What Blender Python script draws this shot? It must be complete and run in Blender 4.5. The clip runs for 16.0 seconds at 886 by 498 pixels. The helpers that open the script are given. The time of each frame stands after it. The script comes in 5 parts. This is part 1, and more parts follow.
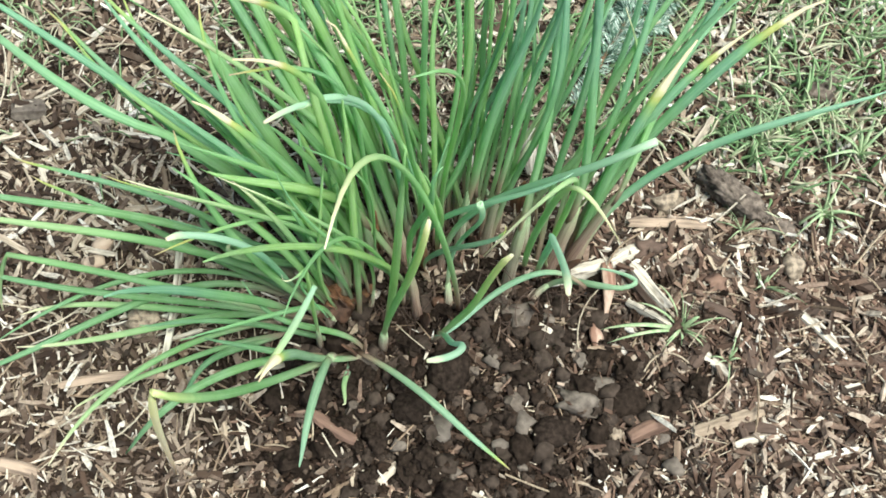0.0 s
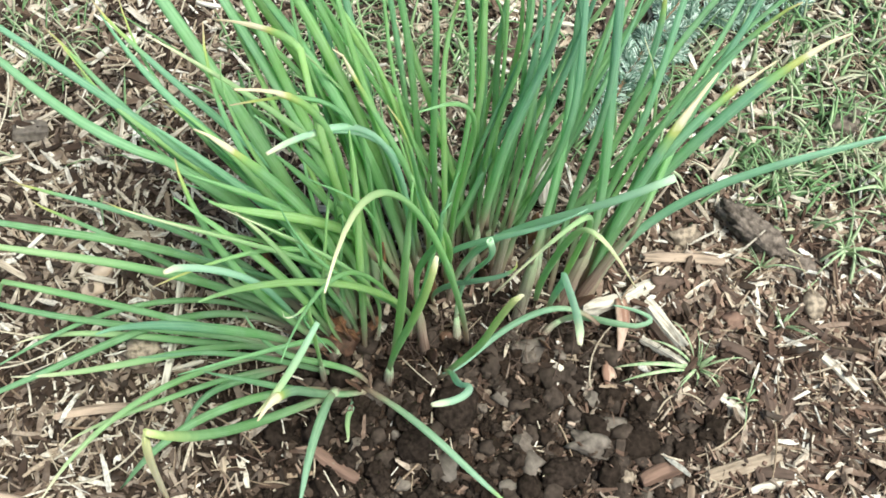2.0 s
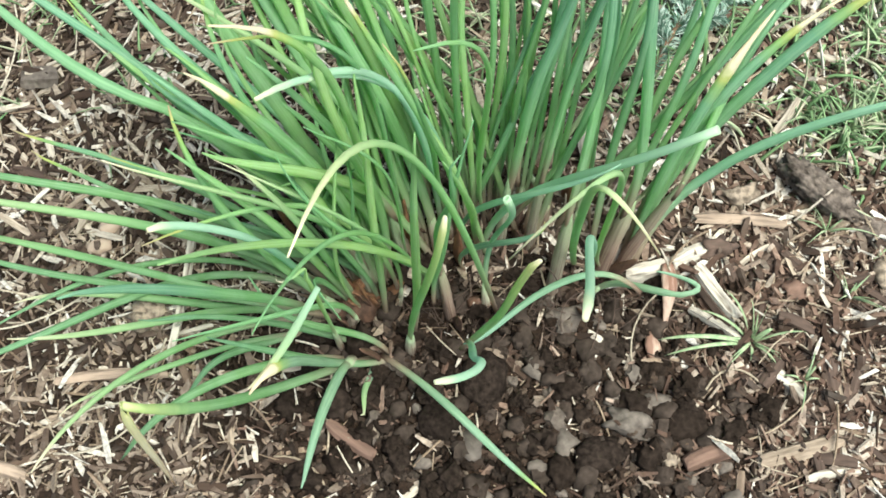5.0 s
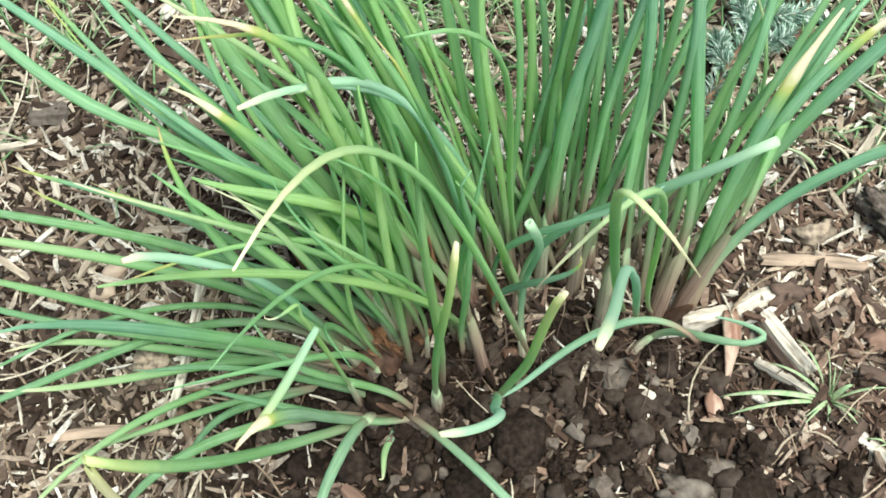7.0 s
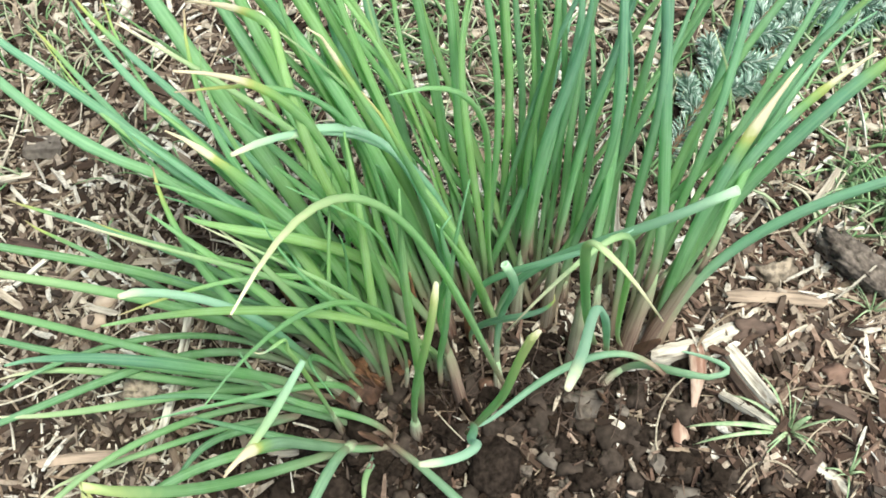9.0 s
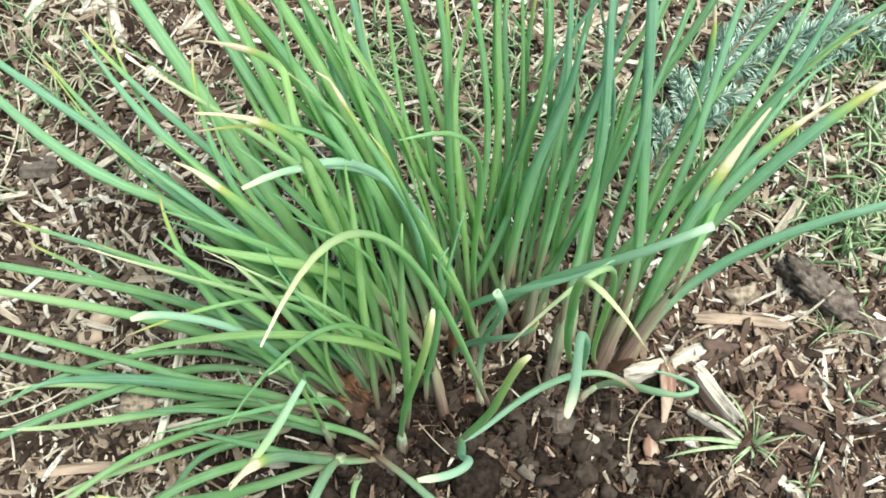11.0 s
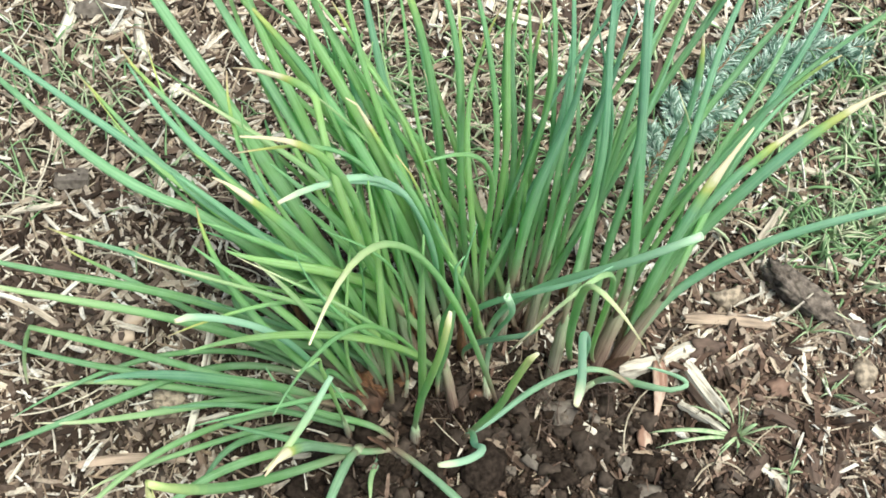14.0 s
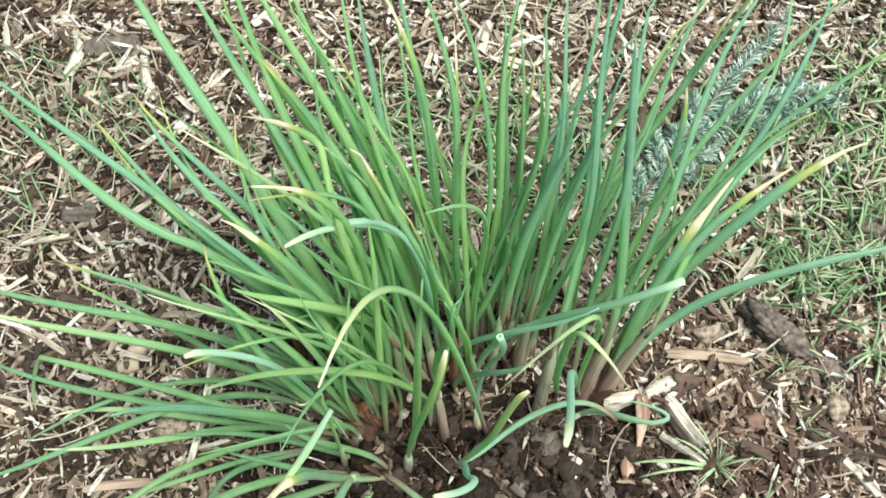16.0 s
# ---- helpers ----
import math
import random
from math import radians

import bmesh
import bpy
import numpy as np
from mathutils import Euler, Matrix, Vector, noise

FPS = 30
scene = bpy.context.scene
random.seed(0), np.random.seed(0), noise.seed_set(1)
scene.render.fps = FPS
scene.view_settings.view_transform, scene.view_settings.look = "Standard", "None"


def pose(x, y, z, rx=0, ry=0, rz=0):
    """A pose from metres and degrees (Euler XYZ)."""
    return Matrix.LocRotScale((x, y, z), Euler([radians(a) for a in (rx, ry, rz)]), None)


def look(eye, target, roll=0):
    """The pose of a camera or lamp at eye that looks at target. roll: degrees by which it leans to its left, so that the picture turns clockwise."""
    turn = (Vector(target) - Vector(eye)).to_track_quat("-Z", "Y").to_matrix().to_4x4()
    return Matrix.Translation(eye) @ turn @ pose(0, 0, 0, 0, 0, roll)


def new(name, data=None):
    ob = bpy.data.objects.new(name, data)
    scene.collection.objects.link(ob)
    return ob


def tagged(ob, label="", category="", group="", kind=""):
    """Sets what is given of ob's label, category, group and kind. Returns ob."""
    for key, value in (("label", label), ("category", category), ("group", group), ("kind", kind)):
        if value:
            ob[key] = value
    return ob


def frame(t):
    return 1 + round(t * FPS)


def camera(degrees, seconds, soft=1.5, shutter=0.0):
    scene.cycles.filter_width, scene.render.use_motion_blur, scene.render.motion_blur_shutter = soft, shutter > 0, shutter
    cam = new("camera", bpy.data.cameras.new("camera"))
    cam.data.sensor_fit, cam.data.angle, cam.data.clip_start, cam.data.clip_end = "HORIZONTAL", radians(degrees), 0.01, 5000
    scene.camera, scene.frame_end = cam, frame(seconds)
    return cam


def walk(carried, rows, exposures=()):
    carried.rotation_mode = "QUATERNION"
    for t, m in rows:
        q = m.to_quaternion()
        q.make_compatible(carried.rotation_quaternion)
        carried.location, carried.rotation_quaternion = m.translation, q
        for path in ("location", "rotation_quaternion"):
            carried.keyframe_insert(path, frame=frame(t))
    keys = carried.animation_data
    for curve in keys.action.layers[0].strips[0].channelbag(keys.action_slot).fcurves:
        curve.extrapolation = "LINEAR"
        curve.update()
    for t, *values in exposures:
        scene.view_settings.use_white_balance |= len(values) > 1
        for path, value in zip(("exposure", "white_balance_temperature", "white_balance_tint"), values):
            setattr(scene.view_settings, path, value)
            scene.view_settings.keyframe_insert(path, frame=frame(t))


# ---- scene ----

# ---- camera ----
cam = camera(40.0, 16.0, soft=1.7)
PATH = [
    (0, (-0.0432, -0.8228, 1.6612), (0.0310, -0.2800, 0.3728), 7.14),
    (0.5, (-0.0486, -0.8089, 1.6601), (0.0304, -0.2622, 0.3737), 7.80),
    (1, (-0.0458, -0.7921, 1.6526), (0.0288, -0.2382, 0.3690), 7.58),
    (1.5, (-0.0420, -0.7875, 1.6374), (0.0263, -0.2270, 0.3563), 7.12),
    (2, (-0.0343, -0.7779, 1.6241), (0.0239, -0.2208, 0.3411), 6.40),
    (2.5, (-0.0238, -0.7628, 1.6128), (0.0220, -0.2161, 0.3247), 5.46),
    (3, (0.0002, -0.7365, 1.6037), (0.0225, -0.2114, 0.3061), 3.41),
    (3.5, (0.0092, -0.7277, 1.5864), (0.0197, -0.2120, 0.2848), 2.35),
    (3.7, (0.0077, -0.7301, 1.5781), (0.0180, -0.2140, 0.2767), 2.45),
    (5.8, (0.0776, -0.6805, 1.4158), (-0.0215, -0.1764, 0.1135), -8.75),
    (6, (0.0803, -0.6656, 1.3922), (-0.0312, -0.1465, 0.0968), -9.63),
    (6.5, (0.0869, -0.6731, 1.3473), (-0.0418, -0.0947, 0.0789), -10.11),
    (7, (0.1094, -0.6935, 1.3258), (-0.0370, -0.1050, 0.0639), -11.37),
    (7.5, (0.1210, -0.7037, 1.3356), (-0.0284, -0.1183, 0.0727), -11.69),
    (8, (0.1234, -0.7051, 1.3524), (-0.0214, -0.1108, 0.0932), -11.06),
    (8.5, (0.1199, -0.7040, 1.3715), (-0.0148, -0.1023, 0.1146), -9.88),
    (9, (0.1121, -0.7037, 1.3899), (-0.0087, -0.0932, 0.1358), -8.37),
    (9.5, (0.1041, -0.7035, 1.4095), (-0.0028, -0.0860, 0.1576), -6.91),
    (10, (0.0945, -0.7011, 1.4316), (0.0025, -0.0849, 0.1779), -5.48),
    (12.3, (0.0617, -0.7462, 1.5322), (0.0116, -0.1315, 0.2753), -1.98),
    (12.5, (0.0614, -0.7484, 1.5425), (0.0065, -0.1331, 0.2862), -2.39),
    (13, (0.0537, -0.7515, 1.5620), (-0.0028, -0.1361, 0.3058), -2.54),
    (13.5, (0.0506, -0.7591, 1.5760), (-0.0031, -0.1443, 0.3194), -2.32),
    (14, (0.0489, -0.7651, 1.5893), (-0.0005, -0.1490, 0.3331), -1.94),
    (14.5, (0.0484, -0.7698, 1.6057), (0.0020, -0.1417, 0.3554), -1.53),
    (15, (0.0442, -0.7651, 1.6303), (0.0039, -0.1315, 0.3825), -0.87),
    (15.5, (0.0369, -0.7687, 1.6518), (0.0040, -0.1317, 0.4056), -0.02),
    (16, (0.0343, -0.7714, 1.6722), (0.0041, -0.1398, 0.4231), 0.35),
]
walk(cam, [(t, look(eye, target, roll)) for t, eye, target, roll in PATH],
     exposures=[(0, 0.88, 6300, -1), (6, 0.87, 6300, -1), (12, 0.85, 6300, -1), (16, 0.80, 6300, -1)])

# ---- sky and sun: bright overcast ----
world = bpy.data.worlds.new("sky")
scene.world = world
world.use_nodes = True
wt = world.node_tree
sky = wt.nodes.new("ShaderNodeTexSky")
sky.sky_type, sky.sun_disc = "NISHITA", False
sky.sun_elevation, sky.sun_rotation = radians(68), radians(115)
sky.air_density, sky.dust_density, sky.ozone_density = 1.0, 4.0, 0.6
wt.links.new(sky.outputs[0], wt.nodes["Background"].inputs[0])
wt.nodes["Background"].inputs[1].default_value = 0.084
sun = new("sun", bpy.data.lights.new("sun", "SUN"))
sun.data.energy, sun.data.angle, sun.data.color = 3.6, radians(38), (1.0, 0.96, 0.9)
sun_dir = Vector((math.sin(radians(115)) * math.cos(radians(68)), math.cos(radians(115)) * math.cos(radians(68)), math.sin(radians(68))))
sun.rotation_euler = sun_dir.to_track_quat("Z", "Y").to_euler()


# ---- materials ----
class Mat:
    """A node material with short ways to add nodes and links."""

    def __init__(self, name, rough=0.7, spec=0.4):
        self.m = bpy.data.materials.new(name)
        self.m.use_nodes = True
        self.t = self.m.node_tree
        self.b = self.t.nodes["Principled BSDF"]
        self.b.inputs["Roughness"].default_value = rough
        self.b.inputs["Specular IOR Level"].default_value = spec

    def node(self, kind, **props):
        n = self.t.nodes.new(kind)
        for k, v in props.items():
            n.inputs[k].default_value = v
        return n

    def link(self, a, b):
        self.t.links.new(a, b)

    def ramp(self, fac, stops, hard=False):
        r = self.t.nodes.new("ShaderNodeValToRGB")
        r.color_ramp.interpolation = "CONSTANT" if hard else "LINEAR"
        e = r.color_ramp.elements
        while len(e) < len(stops):
            e.new(0.5)
        for el, (p, c) in zip(e, stops):
            el.position, el.color = p, (*c, 1)
        self.link(fac, r.inputs[0])
        return r.outputs[0]

    def noise(self, scale, detail=3.0, space="Object", rough=0.55, stretch=None):
        c = self.t.nodes.new("ShaderNodeTexCoord").outputs[space]
        if stretch:
            mp = self.t.nodes.new("ShaderNodeMapping")
            mp.inputs["Scale"].default_value = stretch
            self.link(c, mp.inputs[0])
            c = mp.outputs[0]
        n = self.node("ShaderNodeTexNoise", Scale=scale, Detail=detail, Roughness=rough)
        self.link(c, n.inputs["Vector"])
        return n.outputs["Fac"]

    def mix(self, fac, a, b, mode="MIX"):
        n = self.t.nodes.new("ShaderNodeMix")
        n.data_type, n.blend_type = "RGBA", mode
        for sock, v in ((n.inputs[0], fac), (n.inputs[6], a), (n.inputs[7], b)):
            if isinstance(v, (int, float)):
                sock.default_value = v
            elif isinstance(v, tuple):
                sock.default_value = (*v, 1)
            else:
                self.link(v, sock)
        return n.outputs[2]

    def curve(self, fac, lo, hi, to_lo=0.0, to_hi=1.0):
        n = self.t.nodes.new("ShaderNodeMapRange")
        n.inputs[1].default_value, n.inputs[2].default_value = lo, hi
        n.inputs[3].default_value, n.inputs[4].default_value = to_lo, to_hi
        self.link(fac, n.inputs[0])
        return n.outputs[0]

    def math(self, op, a, b):
        n = self.t.nodes.new("ShaderNodeMath")
        n.operation = op
        for s, v in zip(n.inputs, (a, b)):
            if isinstance(v, (int, float)):
                s.default_value = v
            else:
                self.link(v, s)
        return n.outputs[0]

    def bump(self, fac, strength=0.4, distance=0.002):
        n = self.node("ShaderNodeBump", Strength=strength, Distance=distance)
        self.link(fac, n.inputs["Height"])
        self.link(n.outputs[0], self.b.inputs["Normal"])

    def colour(self, c):
        if isinstance(c, tuple):
            self.b.inputs["Base Color"].default_value = (*c, 1)
        else:
            self.link(c, self.b.inputs["Base Color"])
        return self

    def uv(self):
        s = self.t.nodes.new("ShaderNodeSeparateXYZ")
        self.link(self.t.nodes.new("ShaderNodeUVMap").outputs[0], s.inputs[0])
        return s.outputs[0], s.outputs[1]

    def random(self):
        return self.t.nodes.new("ShaderNodeObjectInfo").outputs["Random"]

    def island(self):
        return self.t.nodes.new("ShaderNodeNewGeometry").outputs["Random Per Island"]


TONE = {"blue": ([(0.0, (0.185, 0.355, 0.17)), (0.5, (0.215, 0.39, 0.175)), (1.0, (0.255, 0.415, 0.175))],
                 [(0.0, (0.175, 0.335, 0.23)), (0.5, (0.2, 0.37, 0.24)), (1.0, (0.235, 0.395, 0.215))]),
        "fresh": ([(0.0, (0.21, 0.385, 0.165)), (0.5, (0.255, 0.415, 0.165)), (1.0, (0.315, 0.45, 0.18))],
                  [(0.0, (0.185, 0.355, 0.19)), (0.5, (0.225, 0.39, 0.185)), (1.0, (0.28, 0.425, 0.185))]),
        # darker greens for low leaves: the shade down there is put into the colour
        "shaded": ([(0.0, (0.15, 0.285, 0.13)), (1.0, (0.19, 0.335, 0.14))], [(0.0, (0.15, 0.29, 0.165)), (1.0, (0.19, 0.335, 0.17))]),
        "mint": ([(0.0, (0.21, 0.39, 0.25)), (1.0, (0.26, 0.43, 0.29))], [(0.0, (0.31, 0.47, 0.36)), (1.0, (0.38, 0.52, 0.42))]),
        "grey": ([(0.0, (0.18, 0.32, 0.22)), (1.0, (0.25, 0.37, 0.24))], [(0.0, (0.22, 0.37, 0.28)), (1.0, (0.3, 0.43, 0.32))])}


def leaf_material(name, tip, tone):
    """Waxy hollow onion leaf: pale sheath at the foot, fresh green low blade, bluish bloom higher up, and the given tip (position, colour) stops."""
    k = Mat(name, 0.6, 0.22)
    along, around = k.uv()
    pick = k.random()
    low, high = k.ramp(pick, TONE[tone][0]), k.ramp(pick, TONE[tone][1])
    streak = k.noise(60, 4, stretch=(1, 1, 0.25))
    patch = k.noise(9, 2)
    blade = k.mix(k.curve(k.math("ADD", along, k.math("MULTIPLY", k.math("SUBTRACT", patch, 0.5), 0.6)), *((0.35, 0.72) if tone == "blue" else (0.5, 0.95))), low, high)
    blade = k.mix(k.curve(streak, 0.4, 0.72, 0.0, 0.5), blade, k.mix(0.5, blade, (0.36, 0.5, 0.38)))
    blade = k.mix(k.curve(k.noise(26, 3), 0.52, 0.75, 0.0, 0.35), blade, k.mix(0.4, blade, (0.05, 0.13, 0.04)))
    vein = k.noise(1.0, 4, "UV", stretch=(5, 17, 1))
    blade = k.mix(k.curve(vein, 0.5, 0.72, 0.0, 0.7), blade, k.mix(0.5, blade, (0.42, 0.54, 0.36)))
    blade = k.mix(k.curve(vein, 0.48, 0.3, 0.0, 0.6), blade, k.mix(0.5, blade, (0.06, 0.15, 0.06)))
    foot = k.ramp(along, [(0.0, (0.18, 0.12, 0.095)), (0.08, (0.31, 0.26, 0.19)), (0.24, (0.3, 0.4, 0.25))])
    c = k.mix(k.curve(along, 0.1, 0.34), foot, blade)
    if tip:
        wob = k.math("ADD", along, k.math("MULTIPLY", k.math("SUBTRACT", k.noise(45, 3), 0.5), 0.09))
        first = tip[0][0]
        c = k.mix(k.curve(wob, first - 0.07, first + 0.03), c, k.ramp(wob, tip))
    c = k.mix(1.0, c, (1.58, 1.58, 1.58), "MULTIPLY")
    k.colour(c)
    k.bump(k.noise(220, 3, stretch=(1, 1, 0.2)), 0.3, 0.001)
    k.link(k.curve(streak, 0.3, 0.7, 0.5, 0.7), k.b.inputs["Roughness"])
    thin = k.t.nodes.new("ShaderNodeBsdfTranslucent")
    k.link(c, thin.inputs[0])
    both = k.node("ShaderNodeMixShader", Fac=0.58)
    k.link(k.b.outputs[0], both.inputs[1])
    k.link(thin.outputs[0], both.inputs[2])
    k.link(both.outputs[0], k.t.nodes["Material Output"].inputs[0])
    return k.m


YEL, CREAM, TAN = (0.43, 0.45, 0.18), (0.6, 0.56, 0.44), (0.45, 0.37, 0.27)
TIPS = {
    "green": [],
    "yellow": [(0.9, (0.3, 0.42, 0.15)), (0.955, YEL), (1.0, TAN)],
    "dry": [(0.83, (0.3, 0.43, 0.16)), (0.87, YEL), (0.895, CREAM), (1.0, (0.6, 0.52, 0.39))],
    "drylong": [(0.76, (0.3, 0.43, 0.16)), (0.8, YEL), (0.83, CREAM), (1.0, (0.6, 0.52, 0.39))],
    "curl": [(0.86, (0.3, 0.42, 0.28)), (0.94, CREAM), (1.0, CREAM)],
    "pale": [(0.5, (0.22, 0.37, 0.18)), (0.85, (0.34, 0.44, 0.25)), (1.0, CREAM)],
    "cut": [(0.55, (0.22, 0.38, 0.24)), (0.9, (0.33, 0.48, 0.35)), (1.0, (0.45, 0.56, 0.42))],
    "blunt": [(0.6, (0.25, 0.4, 0.17)), (0.85, (0.36, 0.47, 0.2)), (0.955, (0.5, 0.53, 0.28)), (1.0, CREAM)],
    "dryarch": [(0.5, (0.2, 0.36, 0.16)), (0.72, (0.3, 0.43, 0.22)), (0.88, (0.47, 0.52, 0.32)), (1.0, (0.66, 0.62, 0.48))],
    "cutdry": [(0.5, (0.24, 0.4, 0.29)), (0.7, (0.35, 0.5, 0.39)), (0.92, (0.36, 0.5, 0.38)), (0.97, (0.5, 0.56, 0.42)), (1.0, CREAM)],
    "fold": [(0.5, (0.26, 0.4, 0.2)), (0.6, (0.48, 0.54, 0.27)), (0.65, (0.66, 0.65, 0.42)), (0.85, CREAM), (1.0, TAN)],
    "hung": [(0.0, (0.33, 0.47, 0.36)), (0.6, (0.37, 0.48, 0.3)), (0.85, (0.5, 0.53, 0.3)), (1.0, CREAM)],
}
LEAF_MAT = {(k, tone): leaf_material("onion_leaf_" + k + "_" + tone, tip, tone) for k, tip in TIPS.items() for tone in TONE}
for tone in TONE:
    for k, as_k in (("curl2", "green"),):
        LEAF_MAT[k, tone] = LEAF_MAT[as_k, tone]


def stem_material():
    k = Mat("onion_sheath", 0.5, 0.4)
    along, around = k.uv()
    # sheath browns and tans; shade at the foot is put into the darkest stops
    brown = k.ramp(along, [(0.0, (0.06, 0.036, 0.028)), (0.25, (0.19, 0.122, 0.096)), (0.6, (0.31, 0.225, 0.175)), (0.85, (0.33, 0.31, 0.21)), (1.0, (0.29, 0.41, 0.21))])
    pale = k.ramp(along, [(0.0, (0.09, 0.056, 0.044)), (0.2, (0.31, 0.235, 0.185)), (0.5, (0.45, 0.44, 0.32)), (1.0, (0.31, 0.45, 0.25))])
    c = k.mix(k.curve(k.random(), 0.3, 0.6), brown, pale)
    rib = k.noise(1.0, 4, "UV", stretch=(2.2, 24, 1))
    low = k.curve(along, 0.35, 0.8, 1.0, 0.2)
    c = k.mix(k.math("MULTIPLY", k.curve(rib, 0.5, 0.62), low), c, (0.13, 0.065, 0.045))
    c = k.mix(k.math("MULTIPLY", k.curve(rib, 0.46, 0.36, 0.0, 0.6), low), c, (0.5, 0.42, 0.32))
    k.colour(c)
    k.bump(rib, 0.6, 0.003)
    return k.m


def chip_material(name, stops, rough=0.8, grain=150, by="island", grey=0.25):
    """Torn wood: one colour a piece, with grain, weathered grey patches and dirt."""
    k = Mat(name, rough, 0.08)
    c = k.ramp(k.island() if by == "island" else k.random(), stops)
    g = k.noise(grain, 5, stretch=(0.2, 1, 1) if by == "random" else None)
    c = k.mix(k.curve(g, 0.35, 0.68, 0.55, 0.0), c, (0.05, 0.03, 0.02))
    c = k.mix(k.curve(k.noise(38, 2), 0.5, 0.75, 0.0, grey), c, (0.3, 0.27, 0.24))
    k.colour(c)
    k.bump(g, 0.6, 0.002)
    return k.m


def plain_material(name, a, b, scale, rough=0.8, bump=0.5, spec=0.3, dist=0.002, vary=0.0, stretch=None, lo=0.3, hi=0.7):
    k = Mat(name, rough, spec)
    n = k.noise(scale, 6, stretch=stretch)
    c = k.mix(k.curve(n, lo, hi), a, b)
    c = k.mix(k.curve(k.noise(scale * 0.22, 2), 0.4, 0.7, 0.0, 0.5), c, k.mix(0.5, c, (a[0] * 0.5, a[1] * 0.5, a[2] * 0.5)))
    if vary:
        c = k.mix(k.math("MULTIPLY", k.random(), vary), c, (0.02, 0.014, 0.01))
    k.colour(c)
    k.bump(n, bump, dist)
    return k.m


M_STEM = stem_material()
M_BARK = chip_material("bark_mulch_pieces", [(0, (0.014, 0.011, 0.009)), (0.3, (0.04, 0.029, 0.024)), (0.55, (0.1, 0.072, 0.056)), (0.75, (0.19, 0.142, 0.112)), (0.9, (0.33, 0.265, 0.21)), (1, (0.56, 0.48, 0.39))], grey=0.15)
M_RED = chip_material("reddish_bark_pieces", [(0, (0.03, 0.021, 0.017)), (0.3, (0.085, 0.055, 0.043)), (0.6, (0.18, 0.115, 0.088)), (0.85, (0.31, 0.215, 0.165)), (1, (0.58, 0.49, 0.4))], grey=0.2)
M_SPLINT = chip_material("pale_wood_splinters", [(0, (0.17, 0.12, 0.085)), (0.2, (0.36, 0.27, 0.195)), (0.5, (0.62, 0.53, 0.42)), (0.75, (0.8, 0.73, 0.63)), (1, (0.88, 0.84, 0.77))], grain=220)
M_CHIP = chip_material("loose_chip_wood", [(0, (0.04, 0.028, 0.022)), (0.25, (0.1, 0.068, 0.052)), (0.45, (0.22, 0.16, 0.12)), (0.7, (0.46, 0.375, 0.285)), (1, (0.74, 0.66, 0.55))], by="random", grain=180, grey=0.1)
M_PALECHIP = chip_material("pale_chip_wood", [(0, (0.4, 0.31, 0.23)), (0.4, (0.62, 0.53, 0.42)), (0.8, (0.8, 0.74, 0.64)), (1, (0.88, 0.85, 0.78))], by="random", grain=220, grey=0.2)
M_WHITE = plain_material("bleached_wood", (0.66, 0.61, 0.52), (0.15, 0.11, 0.08), 190, 0.75, 0.9, stretch=(0.1, 1, 1), lo=0.42, hi=0.68)
M_LOG = plain_material("split_wood", (0.62, 0.56, 0.47), (0.06, 0.042, 0.032), 190, 0.8, 1.0, stretch=(0.1, 1, 1), lo=0.46, hi=0.72)
M_TAN = plain_material("tan_wood", (0.41, 0.31, 0.235), (0.11, 0.08, 0.06), 190, 0.8, 1.0, stretch=(0.1, 1, 1), lo=0.42, hi=0.72)
M_PINK = plain_material("reddish_wood", (0.22, 0.135, 0.1), (0.09, 0.055, 0.042), 140, 0.8, 0.8, stretch=(0.12, 1, 1))
M_HUSK = plain_material("dry_onion_husk", (0.19, 0.105, 0.07), (0.05, 0.03, 0.022), 150, 0.7, 0.8, stretch=(1, 1, 0.2))
M_RUST = plain_material("rusty_torn_husk", (0.32, 0.165, 0.085), (0.1, 0.052, 0.032), 160, 0.75, 0.8, stretch=(1, 1, 0.2))
M_BRACT = plain_material("pinkish_dry_bract", (0.52, 0.38, 0.3), (0.22, 0.115, 0.08), 110, 0.7, 0.9, stretch=(1, 0.15, 0.4), lo=0.4, hi=0.6)
M_STONE = plain_material("grey_stone", (0.19, 0.16, 0.135), (0.07, 0.055, 0.045), 90, 0.85, 0.9)
M_BROWN = plain_material("brown_stone", (0.02, 0.015, 0.012), (0.09, 0.067, 0.054), 110, 0.85, 0.9, 0.12, vary=0.4)
M_PALE = plain_material("pale_stone", (0.16, 0.13, 0.105), (0.06, 0.046, 0.038), 120, 0.85, 0.9)
M_KNOB = plain_material("knobbly_tan_stone", (0.36, 0.29, 0.22), (0.11, 0.085, 0.065), 110, 0.85, 1.0, lo=0.4, hi=0.62)
M_PEBBLE = plain_material("tan_pebble", (0.52, 0.41, 0.32), (0.42, 0.31, 0.23), 40, 0.55, 0.2)
M_CLOD = plain_material("damp_soil_clod", (0.008, 0.006, 0.005), (0.048, 0.035, 0.028), 130, 0.97, 0.9, 0.04, 0.004, vary=0.4)
M_LUMP = plain_material("dark_earth_lump", (0.03, 0.022, 0.018), (0.27, 0.22, 0.185), 90, 0.9, 0.9, 0.2, 0.004)
M_CRUMB = chip_material("soil_crumbs", [(0, (0.008, 0.006, 0.005)), (0.45, (0.018, 0.013, 0.01)), (0.78, (0.045, 0.032, 0.025)), (0.93, (0.11, 0.082, 0.064)), (1, (0.27, 0.215, 0.17))], 0.95, 300, grey=0.1)
